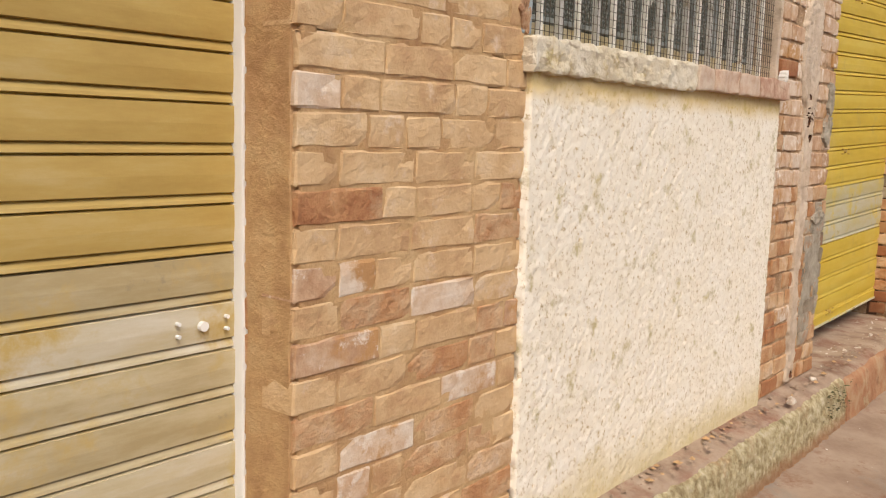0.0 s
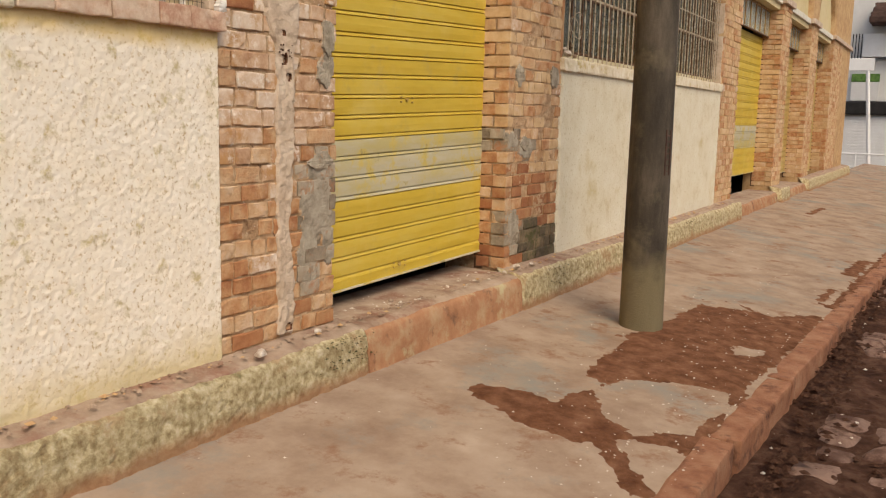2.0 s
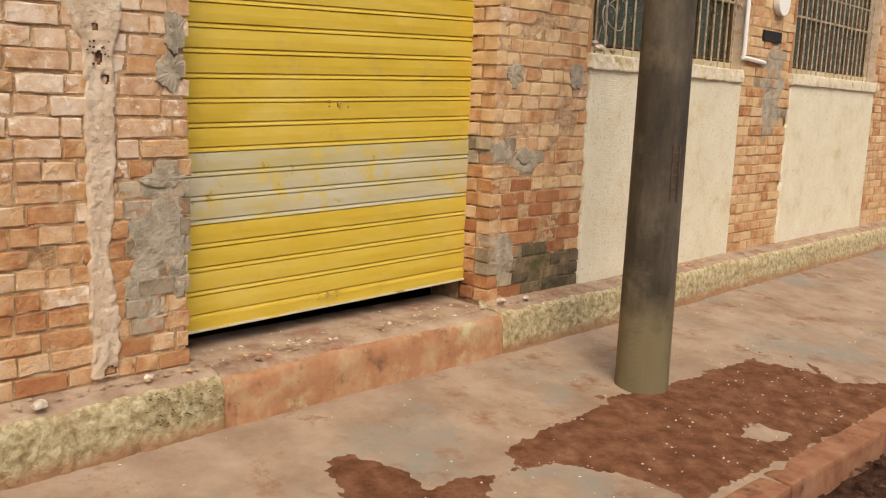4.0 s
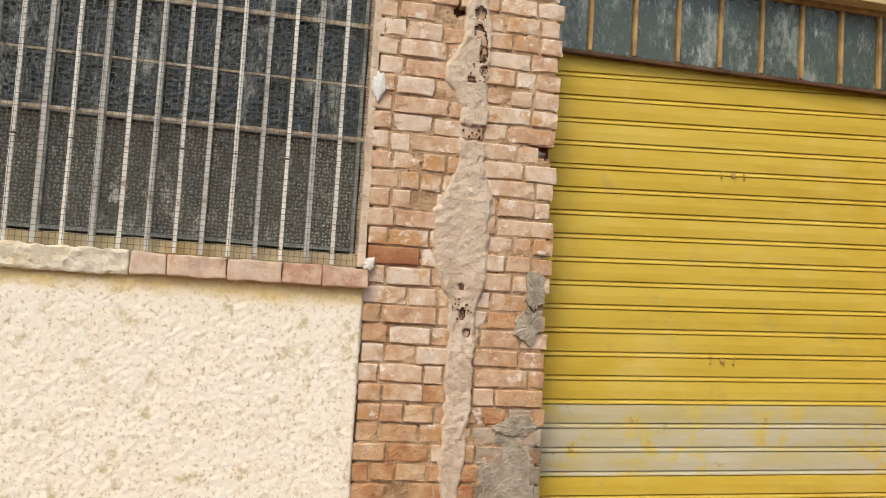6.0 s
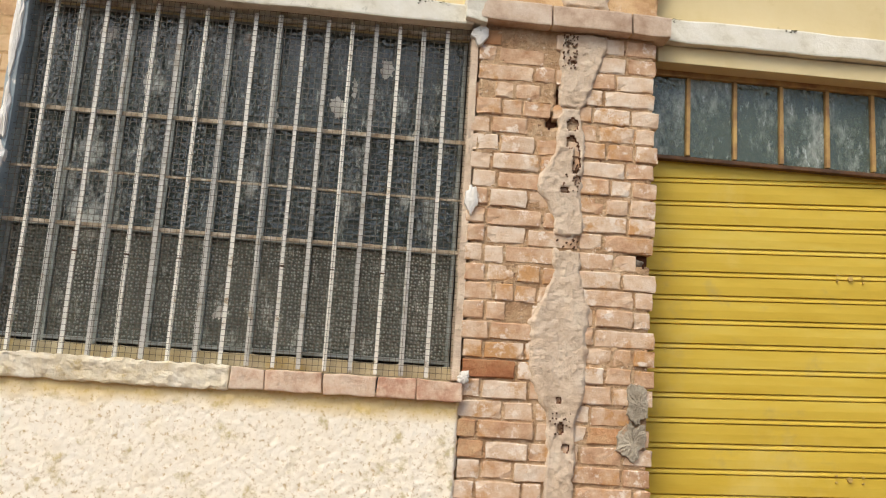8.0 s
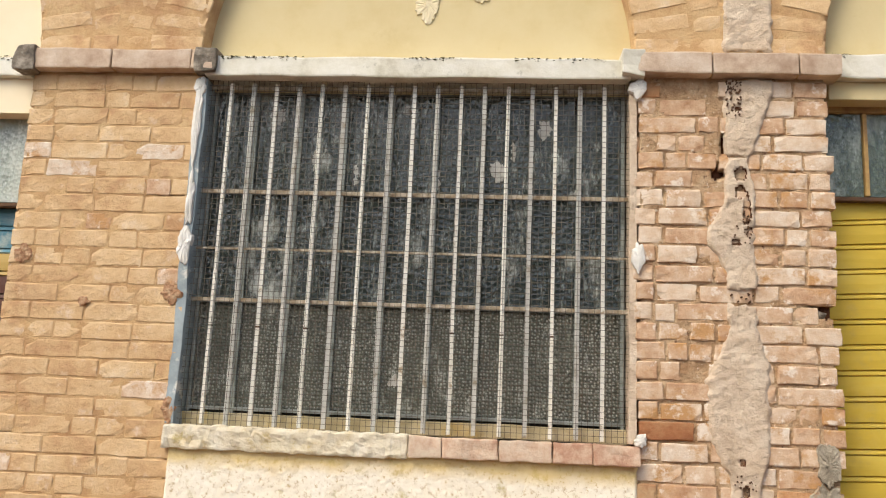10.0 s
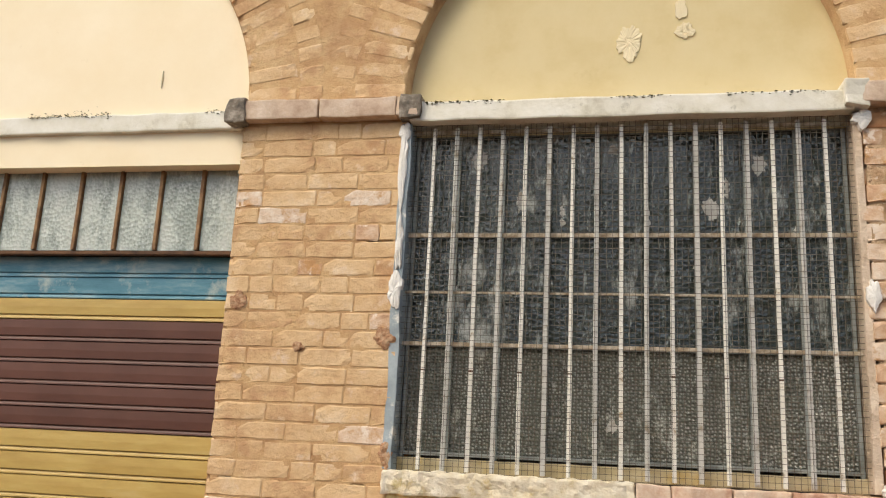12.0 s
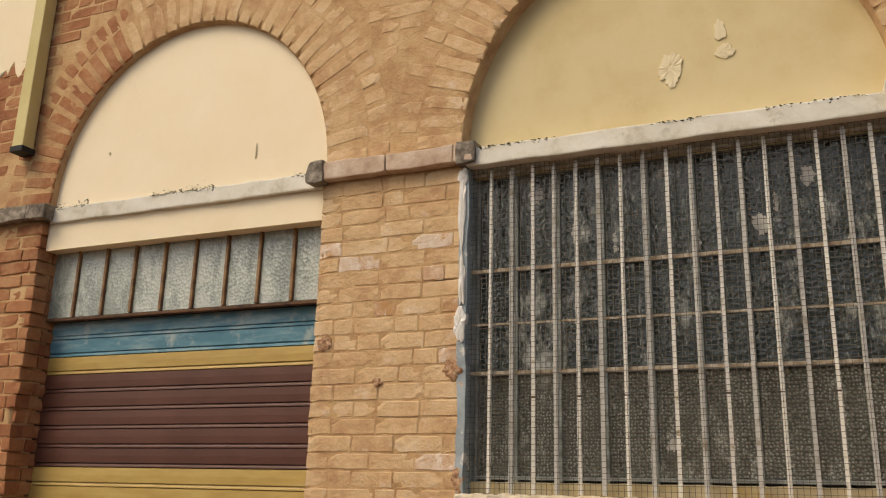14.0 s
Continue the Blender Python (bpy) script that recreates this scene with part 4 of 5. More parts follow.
def paint_old(z):
    if z > 2.312:
        return "blue_old"
    if z > 2.217:
        return "ochre"
    if z > 1.739:
        return "maroon"
    return "ochre" if z > 1.17 else "ochre_worn"


def paint_yellow(z):
    return "worn_grey" if 0.87 < z < 1.15 else "yellow"


def ledge(x0, x1, z0, z1, y, lower, lower_z, mat, seed):
    solo("ledge", cut_box(x0, x1, y, F + 0.16, z0, z1, 0.1, 0.008, 0.007, 8.0, seed), "white_ledge", "chipped white-painted ledge under the arch panel", "ledge", "ledges", "structure")
    if lower:
        solo("lintel_panel", box(x0 - 0.01, x1 + 0.01, F + (0.10 if x0 < 0 else 0.055), F + 0.24, lower_z, z0 - 0.003, 0.003), mat, "plastered lintel panel above the transom", "lintel", "lintels", "structure")


SHUT = F + RECESS
shutter(-0.72, 1.08, 2.5025, 0.4015, SHUT, paint_old, "old roller shutter painted blue, maroon and ochre", 0.0955)
ledge(-0.68, 1.05, 3.03, 3.115, F + 0.02, True, 2.905, "cream_pale", 1)
transom(-0.72, 1.05, 2.50, 2.90, F + 0.13, 9, "frame_rust", "row of clouded panes in rusty brown frames")
shutter(4.22, 6.0, 2.609, 0.479, SHUT, paint_yellow, "bright yellow roller shutter with a worn grey band", 0.0968, (0.018, 0.0185))
ledge(4.27, 5.95, 3.06, 3.16, F + 0.02, True, 2.985, "cream", 2)
transom(4.222, 6.02, 2.606, 2.98, F + 0.155, 9, "frame_ochre", "row of greenish panes in rusty ochre frames", "glass_green")
for i, bot in ((5, 0.62), (6, 0.50), (7, 0.40)):
    x0, x1 = PIERS[i][1], PIERS[i + 1][0]
    shutter(x0 - 0.02, x1 + 0.02, 2.55, bot, F + 0.28, (lambda z: "worn_grey" if 0.95 < z < 1.3 else "yellow") if i == 5 else (lambda z: "ochre"),
            "yellow roller shutter raised a little above the step" if i == 5 else "faded ochre roller shutter between brick piers")
    ledge(x0 + 0.02, x1 - 0.02, 3.03, 3.12, F + 0.02, True, 2.95, "cream", i)
    transom(x0, x1, 2.56, 2.94, F + 0.2, 8, "frame_ochre", "row of clouded panes in ochre frames")

# ---- barred windows ----


def stucco_panel(x0, x1, z0, z1, seed):
    b = bmesh.new()
    grain = 0.0055 if seed < 5 else 0.012
    nx, nz = int((x1 - x0) / grain), int((z1 - z0) / grain)
    rows = []
    for k in range(nz + 1):
        row = []
        for j in range(nx + 1):
            x, z = x0 + (x1 - x0) * j / nx, z0 + (z1 - z0) * k / nz
            if j in (0, nx):
                x += 0.026 * noise.noise((seed, z * 9, j)) + 0.018 * noise.noise((seed, z * 34, j))
            edge = min(j, nx - j, k + 4, nz - k + 4)
            y = F - 0.013 + 0.0024 * noise.fractal((x * 46, seed, z * 42), 0.45, 2.15, 3) + (0.03 if edge == 0 else 0.006 if edge == 1 else 0)
            row.append(b.verts.new((x, y, z)))
        rows.append(row)
    for r1, r2 in zip(rows, rows[1:]):
        for j in range(nx):
            b.faces.new((r1[j], r1[j + 1], r2[j + 1], r2[j]))
    return solo("stucco_panel", b, "stucco" if seed < 5 else "stucco_aged", "rough cream stucco panel stained by lichen below a window", "stucco panel", "stucco panels", "structure", smooth=True)


def barred_window(number, x0, x1, z0, z1, bars, brick_from, detail, label):
    cx = (x0 + x1) / 2
    win = thing("window_%d" % number, cx, F + 0.1, z0, label, "window", "barred windows", "structure")
    yb, ym, yg = F + 0.040, F + 0.026, F + 0.11
    # bars
    gap = (x1 - x0 - 0.20) / (bars - 1)
    for k in range(bars):
        x = x0 + 0.10 + k * gap
        w = (0.0075 if k % 2 == 0 else 0.0085) if detail else 0.0045
        bb = cut_box(x - w, x + w, yb - w, yb + w, z0 + 0.004, z1 - 0.01, 0.12, 0.002, 0.0016, 5, k)
        put("bar", bb, "bar_rust" if not detail else "bar_white" if k % 2 == 0 else "bar_grey", win)
    for f, h in ((0.667, 0.008), (0.498, 0.0045), (0.350, 0.008)):
        z = z0 + (z1 - z0) * f
        put("crossbar", box(x0, x1, yb + 0.009, yb + 0.016, z - h, z + h, 0.002), "bar_rust", win)
    put("crossbar", box(x0, x1, yb + 0.008, yb + 0.015, z1 - 0.03, z1 - 0.015, 0.002), "bar_rust", win)
    put("bottom_rail", cut_box(x0, x1, yg - 0.03, yg + 0.02, z0 - 0.004, z0 + 0.050, 0.06, 0.004, 0.004, 12, number), "ochre_worn", win, "dusty tan bottom rail")
    for k in range(0, bars, 2):
        x, z = x0 + 0.10 + k * gap, z0 + (z1 - z0) * 0.275
        put("wire_tie", box(x - 0.008, x + 0.008, yb - 0.008, yb + 0.006, z - 0.004, z + 0.004, 0.002), "dark_rust", win)
    # woven wire
    pitch = 0.0215 if detail else 0.05
    verts, faces = [], []

    def wire(xa, xb, za, zb, y):
        s = len(verts)
        verts.extend([(xa, y - 0.0008, za), (xb, y - 0.0008, za), (xb, y - 0.0008, zb), (xa, y - 0.0008, zb),
                      (xa, y + 0.0008, za), (xb, y + 0.0008, za), (xb, y + 0.0008, zb), (xa, y + 0.0008, zb)])
        faces.extend([(s, s + 1, s + 2, s + 3), (s + 5, s + 4, s + 7, s + 6), (s + 1, s + 5, s + 6, s + 2), (s + 4, s, s + 3, s + 7), (s + 3, s + 2, s + 6, s + 7), (s + 4, s + 5, s + 1, s)])
    x = x0 if detail else x1
    while x < x1:
        wire(x - 0.0008, x + 0.0008, z0, z1, ym)
        x += pitch
    z = z0 if detail else z1
    while z < z1:
        wire(x0, x1, z - 0.0008, z + 0.0008, ym + 0.0015)
        z += pitch
    if detail:
        me = bpy.data.meshes.new("wire_mesh")
        me.from_pydata(verts, [], faces)
        me.materials.append(M["wire"])
        tagged(under(new("wire_mesh", me), win), "rusty square wire mesh", kind="stuff")
    # panes in three rows
    rows = [z0 + 0.066, z0 + (z1 - z0) * 0.352, z0 + (z1 - z0) * 0.675, z1 - 0.02]
    rp = random.Random(number * 3)
    stops = [x0 + 0.02] + [x0 + 0.10 + k * gap for k in range(1, bars, 2)] + [x1 - 0.02]
    for a, c in zip(rows, rows[1:]):
        for xa, xb in zip(stops, stops[1:]):
            pane = box(xa + 0.008, xb - 0.008, -0.002, 0.002, a + 0.008, c - 0.008)
            mid = Vector(((xa + xb) / 2, 0, (a + c) / 2))
            turn = Matrix.Rotation(radians(rp.uniform(-1.6, 1.6)), 4, 'Z') @ Matrix.Rotation(radians(rp.uniform(-0.9, 0.9)), 4, 'X')
            bmesh.ops.transform(pane, matrix=Matrix.Translation(mid + Vector((0, yg, 0))) @ turn @ Matrix.Translation(-mid), verts=pane.verts)
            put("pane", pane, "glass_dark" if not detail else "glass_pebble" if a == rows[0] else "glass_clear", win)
    for z in rows:
        put("window_frame", box(x0 + 0.01, x1 - 0.01, yg - 0.014, yg + 0.014, z - 0.007, z + 0.007, 0.002), "frame_pale" if detail else "dark_rust", win)
    for x in stops:
        put("window_frame", box(x - 0.0075, x + 0.0075, yg - 0.013, yg + 0.013, z0 + 0.050, z1 - 0.026, 0.002), "frame_pale" if detail else "dark_rust", win)
    # sill
    sill = put("window_sill", cut_box(x0 - 0.02, brick_from, F - 0.034, F + 0.14, z0 - 0.088, z0, 0.016 if detail else 0.03, 0.010, 0.0085, 34, number), "sill", win, "lichen-stained cream concrete sill")
    rr = random.Random(number)
    x = brick_from
    while x < x1 - 0.02:
        L = min(rr.uniform(0.11, 0.22), x1 + 0.03 - x)
        if x1 + 0.03 - x - L < 0.08:
            L = x1 + 0.03 - x
        put("brick", cut_box(x + 0.0015, x + L - 0.0015, F - 0.042, F + 0.14, z0 - 0.080, z0 - 0.006, 0.03, 0.006, 0.007, 16, x), "sill_brick", win)
        x += L
    # jamb lining
    put("jamb", cut_box(x0 - 0.03, x0 + 0.008, F - 0.003, F + 0.13, z0, z1, 0.07, 0.003, 0.007, 9, number), "blue_grey" if detail else "brick_red", win)
    put("jamb", cut_box(x1 - 0.006, x1 + 0.022, F + 0.004, F + 0.13, z0, z1, 0.07, 0.003, 0.006, 9, number + 5), "cement", win)
    ledge(x0 - 0.0, x1 + 0.0, z1, SPRING - 0.02, F - 0.03, False, 0, "", number + 10)
    return win


barred_window(1, 1.80, 3.50, 1.648, 3.025, 17, 2.70, True, "tall barred window with wire mesh and clouded panes")
barred_window(2, 6.79, 8.70, 1.70, 3.025, 18, 8.68, False, "barred window with dusty panes and a concrete sill")
barred_window(3, 9.55, 11.47, 1.72, 3.025, 18, 11.45, False, "barred window with peeling jamb and a concrete sill")
for a, c, s in ((1.795, 3.525, 1), (6.785, 8.705, 2), (9.545, 11.475, 3)):
    stucco_panel(a, c, BASE - 0.01, 1.585 if s == 1 else 1.63, s * 4.1)
    solo("wall_backing", box(a - 0.01, c + 0.01, F + 0.03, F + 0.40, 0.1, 1.57 if s == 1 else 1.61), "mortar", "masonry behind the stucco panel", "wall", kind="structure")

# ---- dark rooms behind the openings ----
b = bmesh.new()
box(-4.4, 24.0, 1.72, 5.0, 0.05, 5.2, bm=b)
bmesh.ops.delete(b, geom=[f for f in b.faces if f.calc_center_median().y < 2], context='FACES')
bmesh.ops.reverse_faces(b, faces=list(b.faces))
solo("interior", b, "room", "dim bare interior behind the shop front", "interior", kind="structure")

# ---- utility pole ----
pole = thing("utility_pole", 6.22, 0.476, 0.07, "tapered dark-stained concrete utility pole with mossy foot", "utility pole")


def tapered(z0, z1, r0, r1, sides=20, step=0.1, seed=0):
    b = bmesh.new()
    n = max(2, int((z1 - z0) / step))
    rows = []
    for i in range(n + 1):
        f = i / n
        r = r0 + (r1 - r0) * f
        rows.append([b.verts.new((6.22 + POLE_LEAN * (z0 + (z1 - z0) * f) + r * math.cos(2 * math.pi * k / sides) * (1 + 0.012 * noise.noise((k, i, seed))),
                                  0.476 + r * math.sin(2 * math.pi * k / sides), z0 + (z1 - z0) * f)) for k in range(sides)])
    for a, c in zip(rows, rows[1:]):
        for k in range(sides):
            b.faces.new((a[k], a[(k + 1) % sides], c[(k + 1) % sides], c[k]))
    b.faces.new(rows[-1])
    return b


POLE_LEAN = 0.0
put("shaft", tapered(0.0, 7.0, 0.130, 0.085), "pole", pole, smooth=True)
slot = bmesh.new()
for k in range(7):
    box(-0.018, 0.018, -0.003, 0.004, 1.20 + k * 0.034, 1.20 + k * 0.034 + 0.007, bm=slot)
box(-0.022, -0.017, -0.004, 0.004, 1.18, 1.44, bm=slot)
box(0.017, 0.022, -0.004, 0.004, 1.18, 1.44, bm=slot)
bmesh.ops.transform(slot, matrix=Matrix.Translation((6.22, 0.476, -0.2)) @ Matrix.Rotation(-0.36, 4, 'Z') @ Matrix.Translation((0, -0.1235, 0)), verts=slot.verts)
put("stamped_mark", slot, "roof", pole, "stamped ladder-like mark")

# ---- downpipe on the first pier ----
pipe = thing("downpipe", -0.93, F - 0.05, 3.46, "square yellow downpipe with an open lower end", "downpipe")
spout = put("pipe", box(-0.935, -0.852, F - 0.09, F - 0.01, 3.47, 5.1, 0.006), "pipe_yellow", pipe)
# Solid collar, coloured black for the shade inside the pipe's end.
put("pipe_mouth", box(-0.941, -0.846, F - 0.096, F - 0.004, 3.44, 3.475, 0.004), "black", spout, "solid black collar painting the unlit mouth")
solo("plaster_remnant", blob(-1.16, 4.47, 0.46, 1.05, 5.0, F + 0.002, 0.006, 60), "cream_pale", "remains of white plaster on the brick wall", "plaster remnant")

# ---- soil on the pavement ----


def near(x, y, ax, ay, bx, by):
    t = max(0.0, min(1.0, ((x - ax) * (bx - ax) + (y - ay) * (by - ay)) / ((bx - ax) ** 2 + (by - ay) ** 2)))
    return math.hypot(x - ax - t * (bx - ax), y - ay - t * (by - ay))


def inside(x, y, ring):
    """Signed distance to a ring of corners, below zero within it."""
    best, odd = 9.0, False
    for (ax, ay), (bx, by) in zip(ring, ring[1:] + ring[:1]):
        best = min(best, near(x, y, ax, ay, bx, by))
        if (ay > y) != (by > y) and x < ax + (bx - ax) * (y - ay) / (by - ay):
            odd = not odd
    return -best if odd else best


def soil(x0, x1, y0, y1, strokes, seed, patch=(), islands=()):
    """Soil lying where the concrete is broken: a ragged ring, strokes (a line and a half-width), islands left whole."""
    b = bmesh.new()
    g = 0.016
    nx, ny = int((x1 - x0) / g), int((y1 - y0) / g)
    grid = {}

    def depth(x, y):
        d = min([near(x, y, *s[:4]) - s[4] for s in strokes] + ([inside(x, y, patch)] if patch else []))
        for ring in islands:
            d = max(d, -inside(x, y, ring))
        return d + 0.035 * noise.noise((x * 4, y * 4, seed)) + 0.036 * noise.noise((x * 12, y * 12, seed)) + 0.028 * noise.noise((x * 34, y * 34, seed))
    for i in range(nx + 1):
        for j in range(ny + 1):
            x, y = x0 + g * i, y0 + g * j
            d = depth(x, y)
            if d < 0.02:
                lift = min(1.0, max(0.0, -d / 0.06))
                grid[i, j] = b.verts.new((x + 0.005 * noise.noise((x * 40, y * 40, 1)), y + 0.005 * noise.noise((x * 40, y * 40, 7)),
                                          ground_z(y) + 0.008 * noise.noise((x * 1.7, y * 1.7, 0)) - 0.004 + 0.013 * lift + 0.006 * lift * noise.noise((x * 9, y * 9, 2)) + 0.003 * lift * noise.noise((x * 30, y * 30, 2))))
    for i in range(nx):
        for j in range(ny):
            q = [grid.get(k) for k in ((i, j), (i + 1, j), (i + 1, j + 1), (i, j + 1))]
            if all(q):
                b.faces.new(q)
    return solo("soil_patch", b, "dirt", "patch of reddish-brown soil where the concrete is broken", "soil patch", "soil patches", smooth=True)


soil(3.8, 7.8, -0.44, 0.85, [(4.30, 0.33, 4.60, 0.05, 0.09), (4.0, -0.22, 4.40, 0.06, 0.07), (4.5, -0.24, 5.3, -0.27, 0.05)], 1.0,
     [(5.88, 0.55), (5.87, 0.46), (5.13, 0.43), (4.98, 0.30), (4.63, 0.38), (4.63, 0.56), (4.57, 0.73), (4.46, 0.72), (4.32, 0.54), (4.24, 0.35), (4.28, 0.10), (4.45, -0.08), (4.47, -0.27),
      (4.72, -0.31), (5.28, -0.30), (6.4, -0.36), (7.66, -0.42), (7.60, -0.30), (7.31, -0.08), (7.49, 0.23), (7.33, 0.39), (6.58, 0.39), (6.12, 0.45)],
     [[(4.9, 0.27), (5.16, 0.20), (5.36, -0.02), (5.37, -0.22), (5.14, -0.26), (4.72, -0.20), (4.52, -0.02), (4.66, 0.11)], [(6.1, -0.10), (6.3, -0.08), (6.3, -0.2), (6.15, -0.22)], [(7.2, 0.30), (7.33, 0.36), (7.45, 0.18), (7.3, 0.05)]])
soil(7.9, 12.5, -0.62, 0.3, [(8.0, -0.42, 12.0, -0.60, 0.07), (8.1, -0.30, 8.7, -0.32, 0.05), (9.6, -0.36, 10.6, -0.40, 0.08)], 5.0)
soil(13.5, 16.0, 0.2, 0.9, [(14.2, 0.6, 15.3, 0.55, 0.06)], 6.0)

# ---- loose stones ----


def scatter(name, count, where, size, mat, label, category, seed):
    r = random.Random(seed)
    verts, faces = [], []
    for _ in range(count):
        x, y, z = where(r)
        s = size * r.uniform(0.4, 1.0) ** 2 * 2
        base = len(verts)
        spin = r.uniform(0, 6.3)
        for dx, dy, dz in ((1, 0, 0), (0, 1, 0), (-1, 0, 0), (0, -1, 0), (0, 0, 0.7), (0, 0, -0.4)):
            q = r.uniform(0.6, 1.2) * s
            verts.append((x + q * (dx * math.cos(spin) - dy * math.sin(spin)), y + q * (dx * math.sin(spin) + dy * math.cos(spin)), z + q * dz * 0.8))
        for p, q in ((0, 1), (1, 2), (2, 3), (3, 0)):
            faces.append((base + p, base + q, base + 4))
            faces.append((base + q, base + p, base + 5))
    me = bpy.data.meshes.new(name)
    me.from_pydata(verts, [], faces)
    me.materials.append(M[mat])
    return tagged(new(name, me), label, category, kind="stuff")


def on_soil(r):
    x, y = r.uniform(3.8, 7.3), r.gauss(0.0, 0.25)
    y = max(-0.3, min(0.6, y))
    return x, y, ground_z(y) + 0.016


def on_ledge(r):
    x = r.uniform(-0.5, 12)
    y = r.uniform(1.19, 1.27)
    return x, y, BASE + 0.010


def on_road(r):
    x, y = r.uniform(2, 11), r.uniform(-2.6, -0.46)
    return x, y, -0.15 + 0.02 * max(0, y + 1)


def on_walk(r):
    y = r.uniform(-0.3, 1.12)
    return r.uniform(1.5, 12), y, ground_z(y) + 0.003


scatter("gravel", 330, on_soil, 0.0042, "pebble", "pale pebbles and grit on the soil", "gravel", 1)
scatter("rubble", 900, on_ledge, 0.007, "step_top", "crumbs of mortar and brick on the plinth", "rubble", 2)
scatter("rubble", 110, lambda r: (r.uniform(1.2, 12), r.uniform(1.20, 1.262), BASE + 0.012), 0.011, "mortar", "lumps of fallen mortar lying along the plinth", "rubble", 21)
scatter("rubble", 130, lambda r: (r.uniform(4.3, 5.95), r.uniform(1.24, 1.55), BASE - 0.002), 0.009, "pebble", "pale crumbs and litter on the shutter step", "rubble", 22)
scatter("gravel", 260, on_road, 0.008, "pebble", "pebbles and litter in the street", "gravel", 3)
scatter("clods", 1500, on_road, 0.014, "road", "clods of dark soil in the street", "soil", 5)
scatter("clods", 900, lambda r: (r.uniform(2.5, 12), -0.50 - 0.16 * r.random() ** 2 - 0.01 * 8 * r.random(), -0.12 + 0.03 * r.random()), 0.018, "road", "soil banked against the kerb", "soil", 6)
scatter("grit", 200, on_walk, 0.004, "pebble", "scattered grit on the pavement", "grit", 4)

cob = thing("cobblestones", 6, -1.5, -0.2, "half-buried street stones in soil", "cobblestones", kind="structure")
rnd = random.Random(8)
meshes = []
for k in range(6):
    b = bmesh.new()
    bmesh.ops.create_cube(b, size=1)
    bmesh.ops.bevel(b, geom=list(b.edges), offset=0.2, segments=1, affect='EDGES')
    ragged(b, 0.14, 2.0, k * 5)
    me = bpy.data.meshes.new("cobble")
    b.to_mesh(me)
    b.free()
    me.materials.append(M["cobble"])
    meshes.append(me)
for gx in range(34):
    for gy in range(8):
        x, y = 2.5 + gx * 0.27 + rnd.uniform(-0.05, 0.05) + 0.13 * (gy % 2), -0.72 - gy * 0.24 + rnd.uniform(-0.04, 0.04)
        if noise.noise((x * 0.8, y * 0.8, 5)) < -0.15:
            continue
        o = under(new("cobble", meshes[rnd.randrange(6)]), cob)
        o.matrix_parent_inverse = Matrix.Identity(4)
        o.matrix_basis = Matrix.Translation(-cob.location) @ Matrix.Translation((x, y, -0.188 + rnd.uniform(-0.014, 0.008))) @ Matrix.Rotation(rnd.uniform(-0.3, 0.3), 4, 'Z') @ Matrix.Diagonal((0.23, 0.19, 0.09, 1))

# ---- the far street corner ----
far = thing("corner_shop", 36, 1, -0.2, "pale corner shop with cream shutter and dark awning", "building")
put("wall", box(34.2, 42, -9, 12, -0.2, 3.45), "far_wall", far)
put("upper_storey", box(34.6, 42, -9, 12, 3.45, 7.5), "far_wall", far, "grey upper storey")
sh = put("shutter", box(34.12, 34.19, 0.86, 2.5, -0.2, 1.62), "metal_white", far, "cream steel shutter")
for k in range(18):
    under(part("slat", box(34.095, 34.12, 0.88, 2.48, -0.18 + k * 0.1, -0.10 + k * 0.1, 0.004), "metal_white", None), sh)
# No opening here: the doorway's darkness is painted as a black panel.
put("doorway", box(34.14, 34.19, -1.2, 0.80, -0.2, 1.62), "black", far, "flat black panel painting the unlit inside of a doorway")
put("awning", box(33.95, 34.19, -1.6, 2.5, 1.68, 2.12, 0.05), "black", far, "dark fabric awning")
poster = put("poster", box(34.10, 34.19, 1.30, 2.15, 2.14, 2.75, 0.01), "far_wall", far, "pale poster board")
put("poster_top", box(34.10, 34.19, 1.30, 2.15, 2.76, 3.02, 0.01), "green", poster, "green strip above the poster")
put("balcony_panel", box(33.9, 34.19, 0.2, 1.88, 3.55, 4.30, 0.02), "metal_white", far, "white balcony panel")
for k in range(8):
    put("baluster", rod((34.0, 1.92 + k * 0.09, 3.5), (34.0, 1.92 + k * 0.09, 4.3), 0.015, 6), "black", far)
for k in range(4):
    put("roof_course", cut_box(33.2 + k * 0.22, 34.6 + k * 0.22, -6, 1.70 - k * 0.03, 4.60 + k * 0.17, 4.78 + k * 0.17, 0.25, 0.03, 0.03, 5.0, k), "roof", far, "dark tiled eaves")
post = thing("sign_post", 32.0, 1.45, -0.2, "white metal sign post with a blank white board", "sign post")
put("post", rod((32.0, 1.22, -0.2), (32.0, 1.50, 3.0), 0.06), "metal_white", post)
put("board", box(31.95, 32.05, 1.33, 2.2, 3.0, 3.38, 0.02), "metal_white", post)
rail = thing("street_railing", 31.5, 0.8, -0.2, "low white street railing at the corner", "railing")
for z in (0.05, 0.45):
    put("rail", rod((31.5, -0.8, z), (31.5, 2.4, z), 0.03), "metal_white", rail)
for y in (-0.7, 0.4, 1.6):
    put("rail_post", rod((31.5, y, -0.2), (31.5, y, 0.5), 0.03), "metal_white", rail)

# ---- the other side of the street ----
# Unseen wall, added to close off the street behind the camera.
solo("wall_south", box(-12, 34, -10.4, -10.0, -0.2, 4.2), "far_wall", "unseen plain wall added to close the street", "wall", kind="structure")

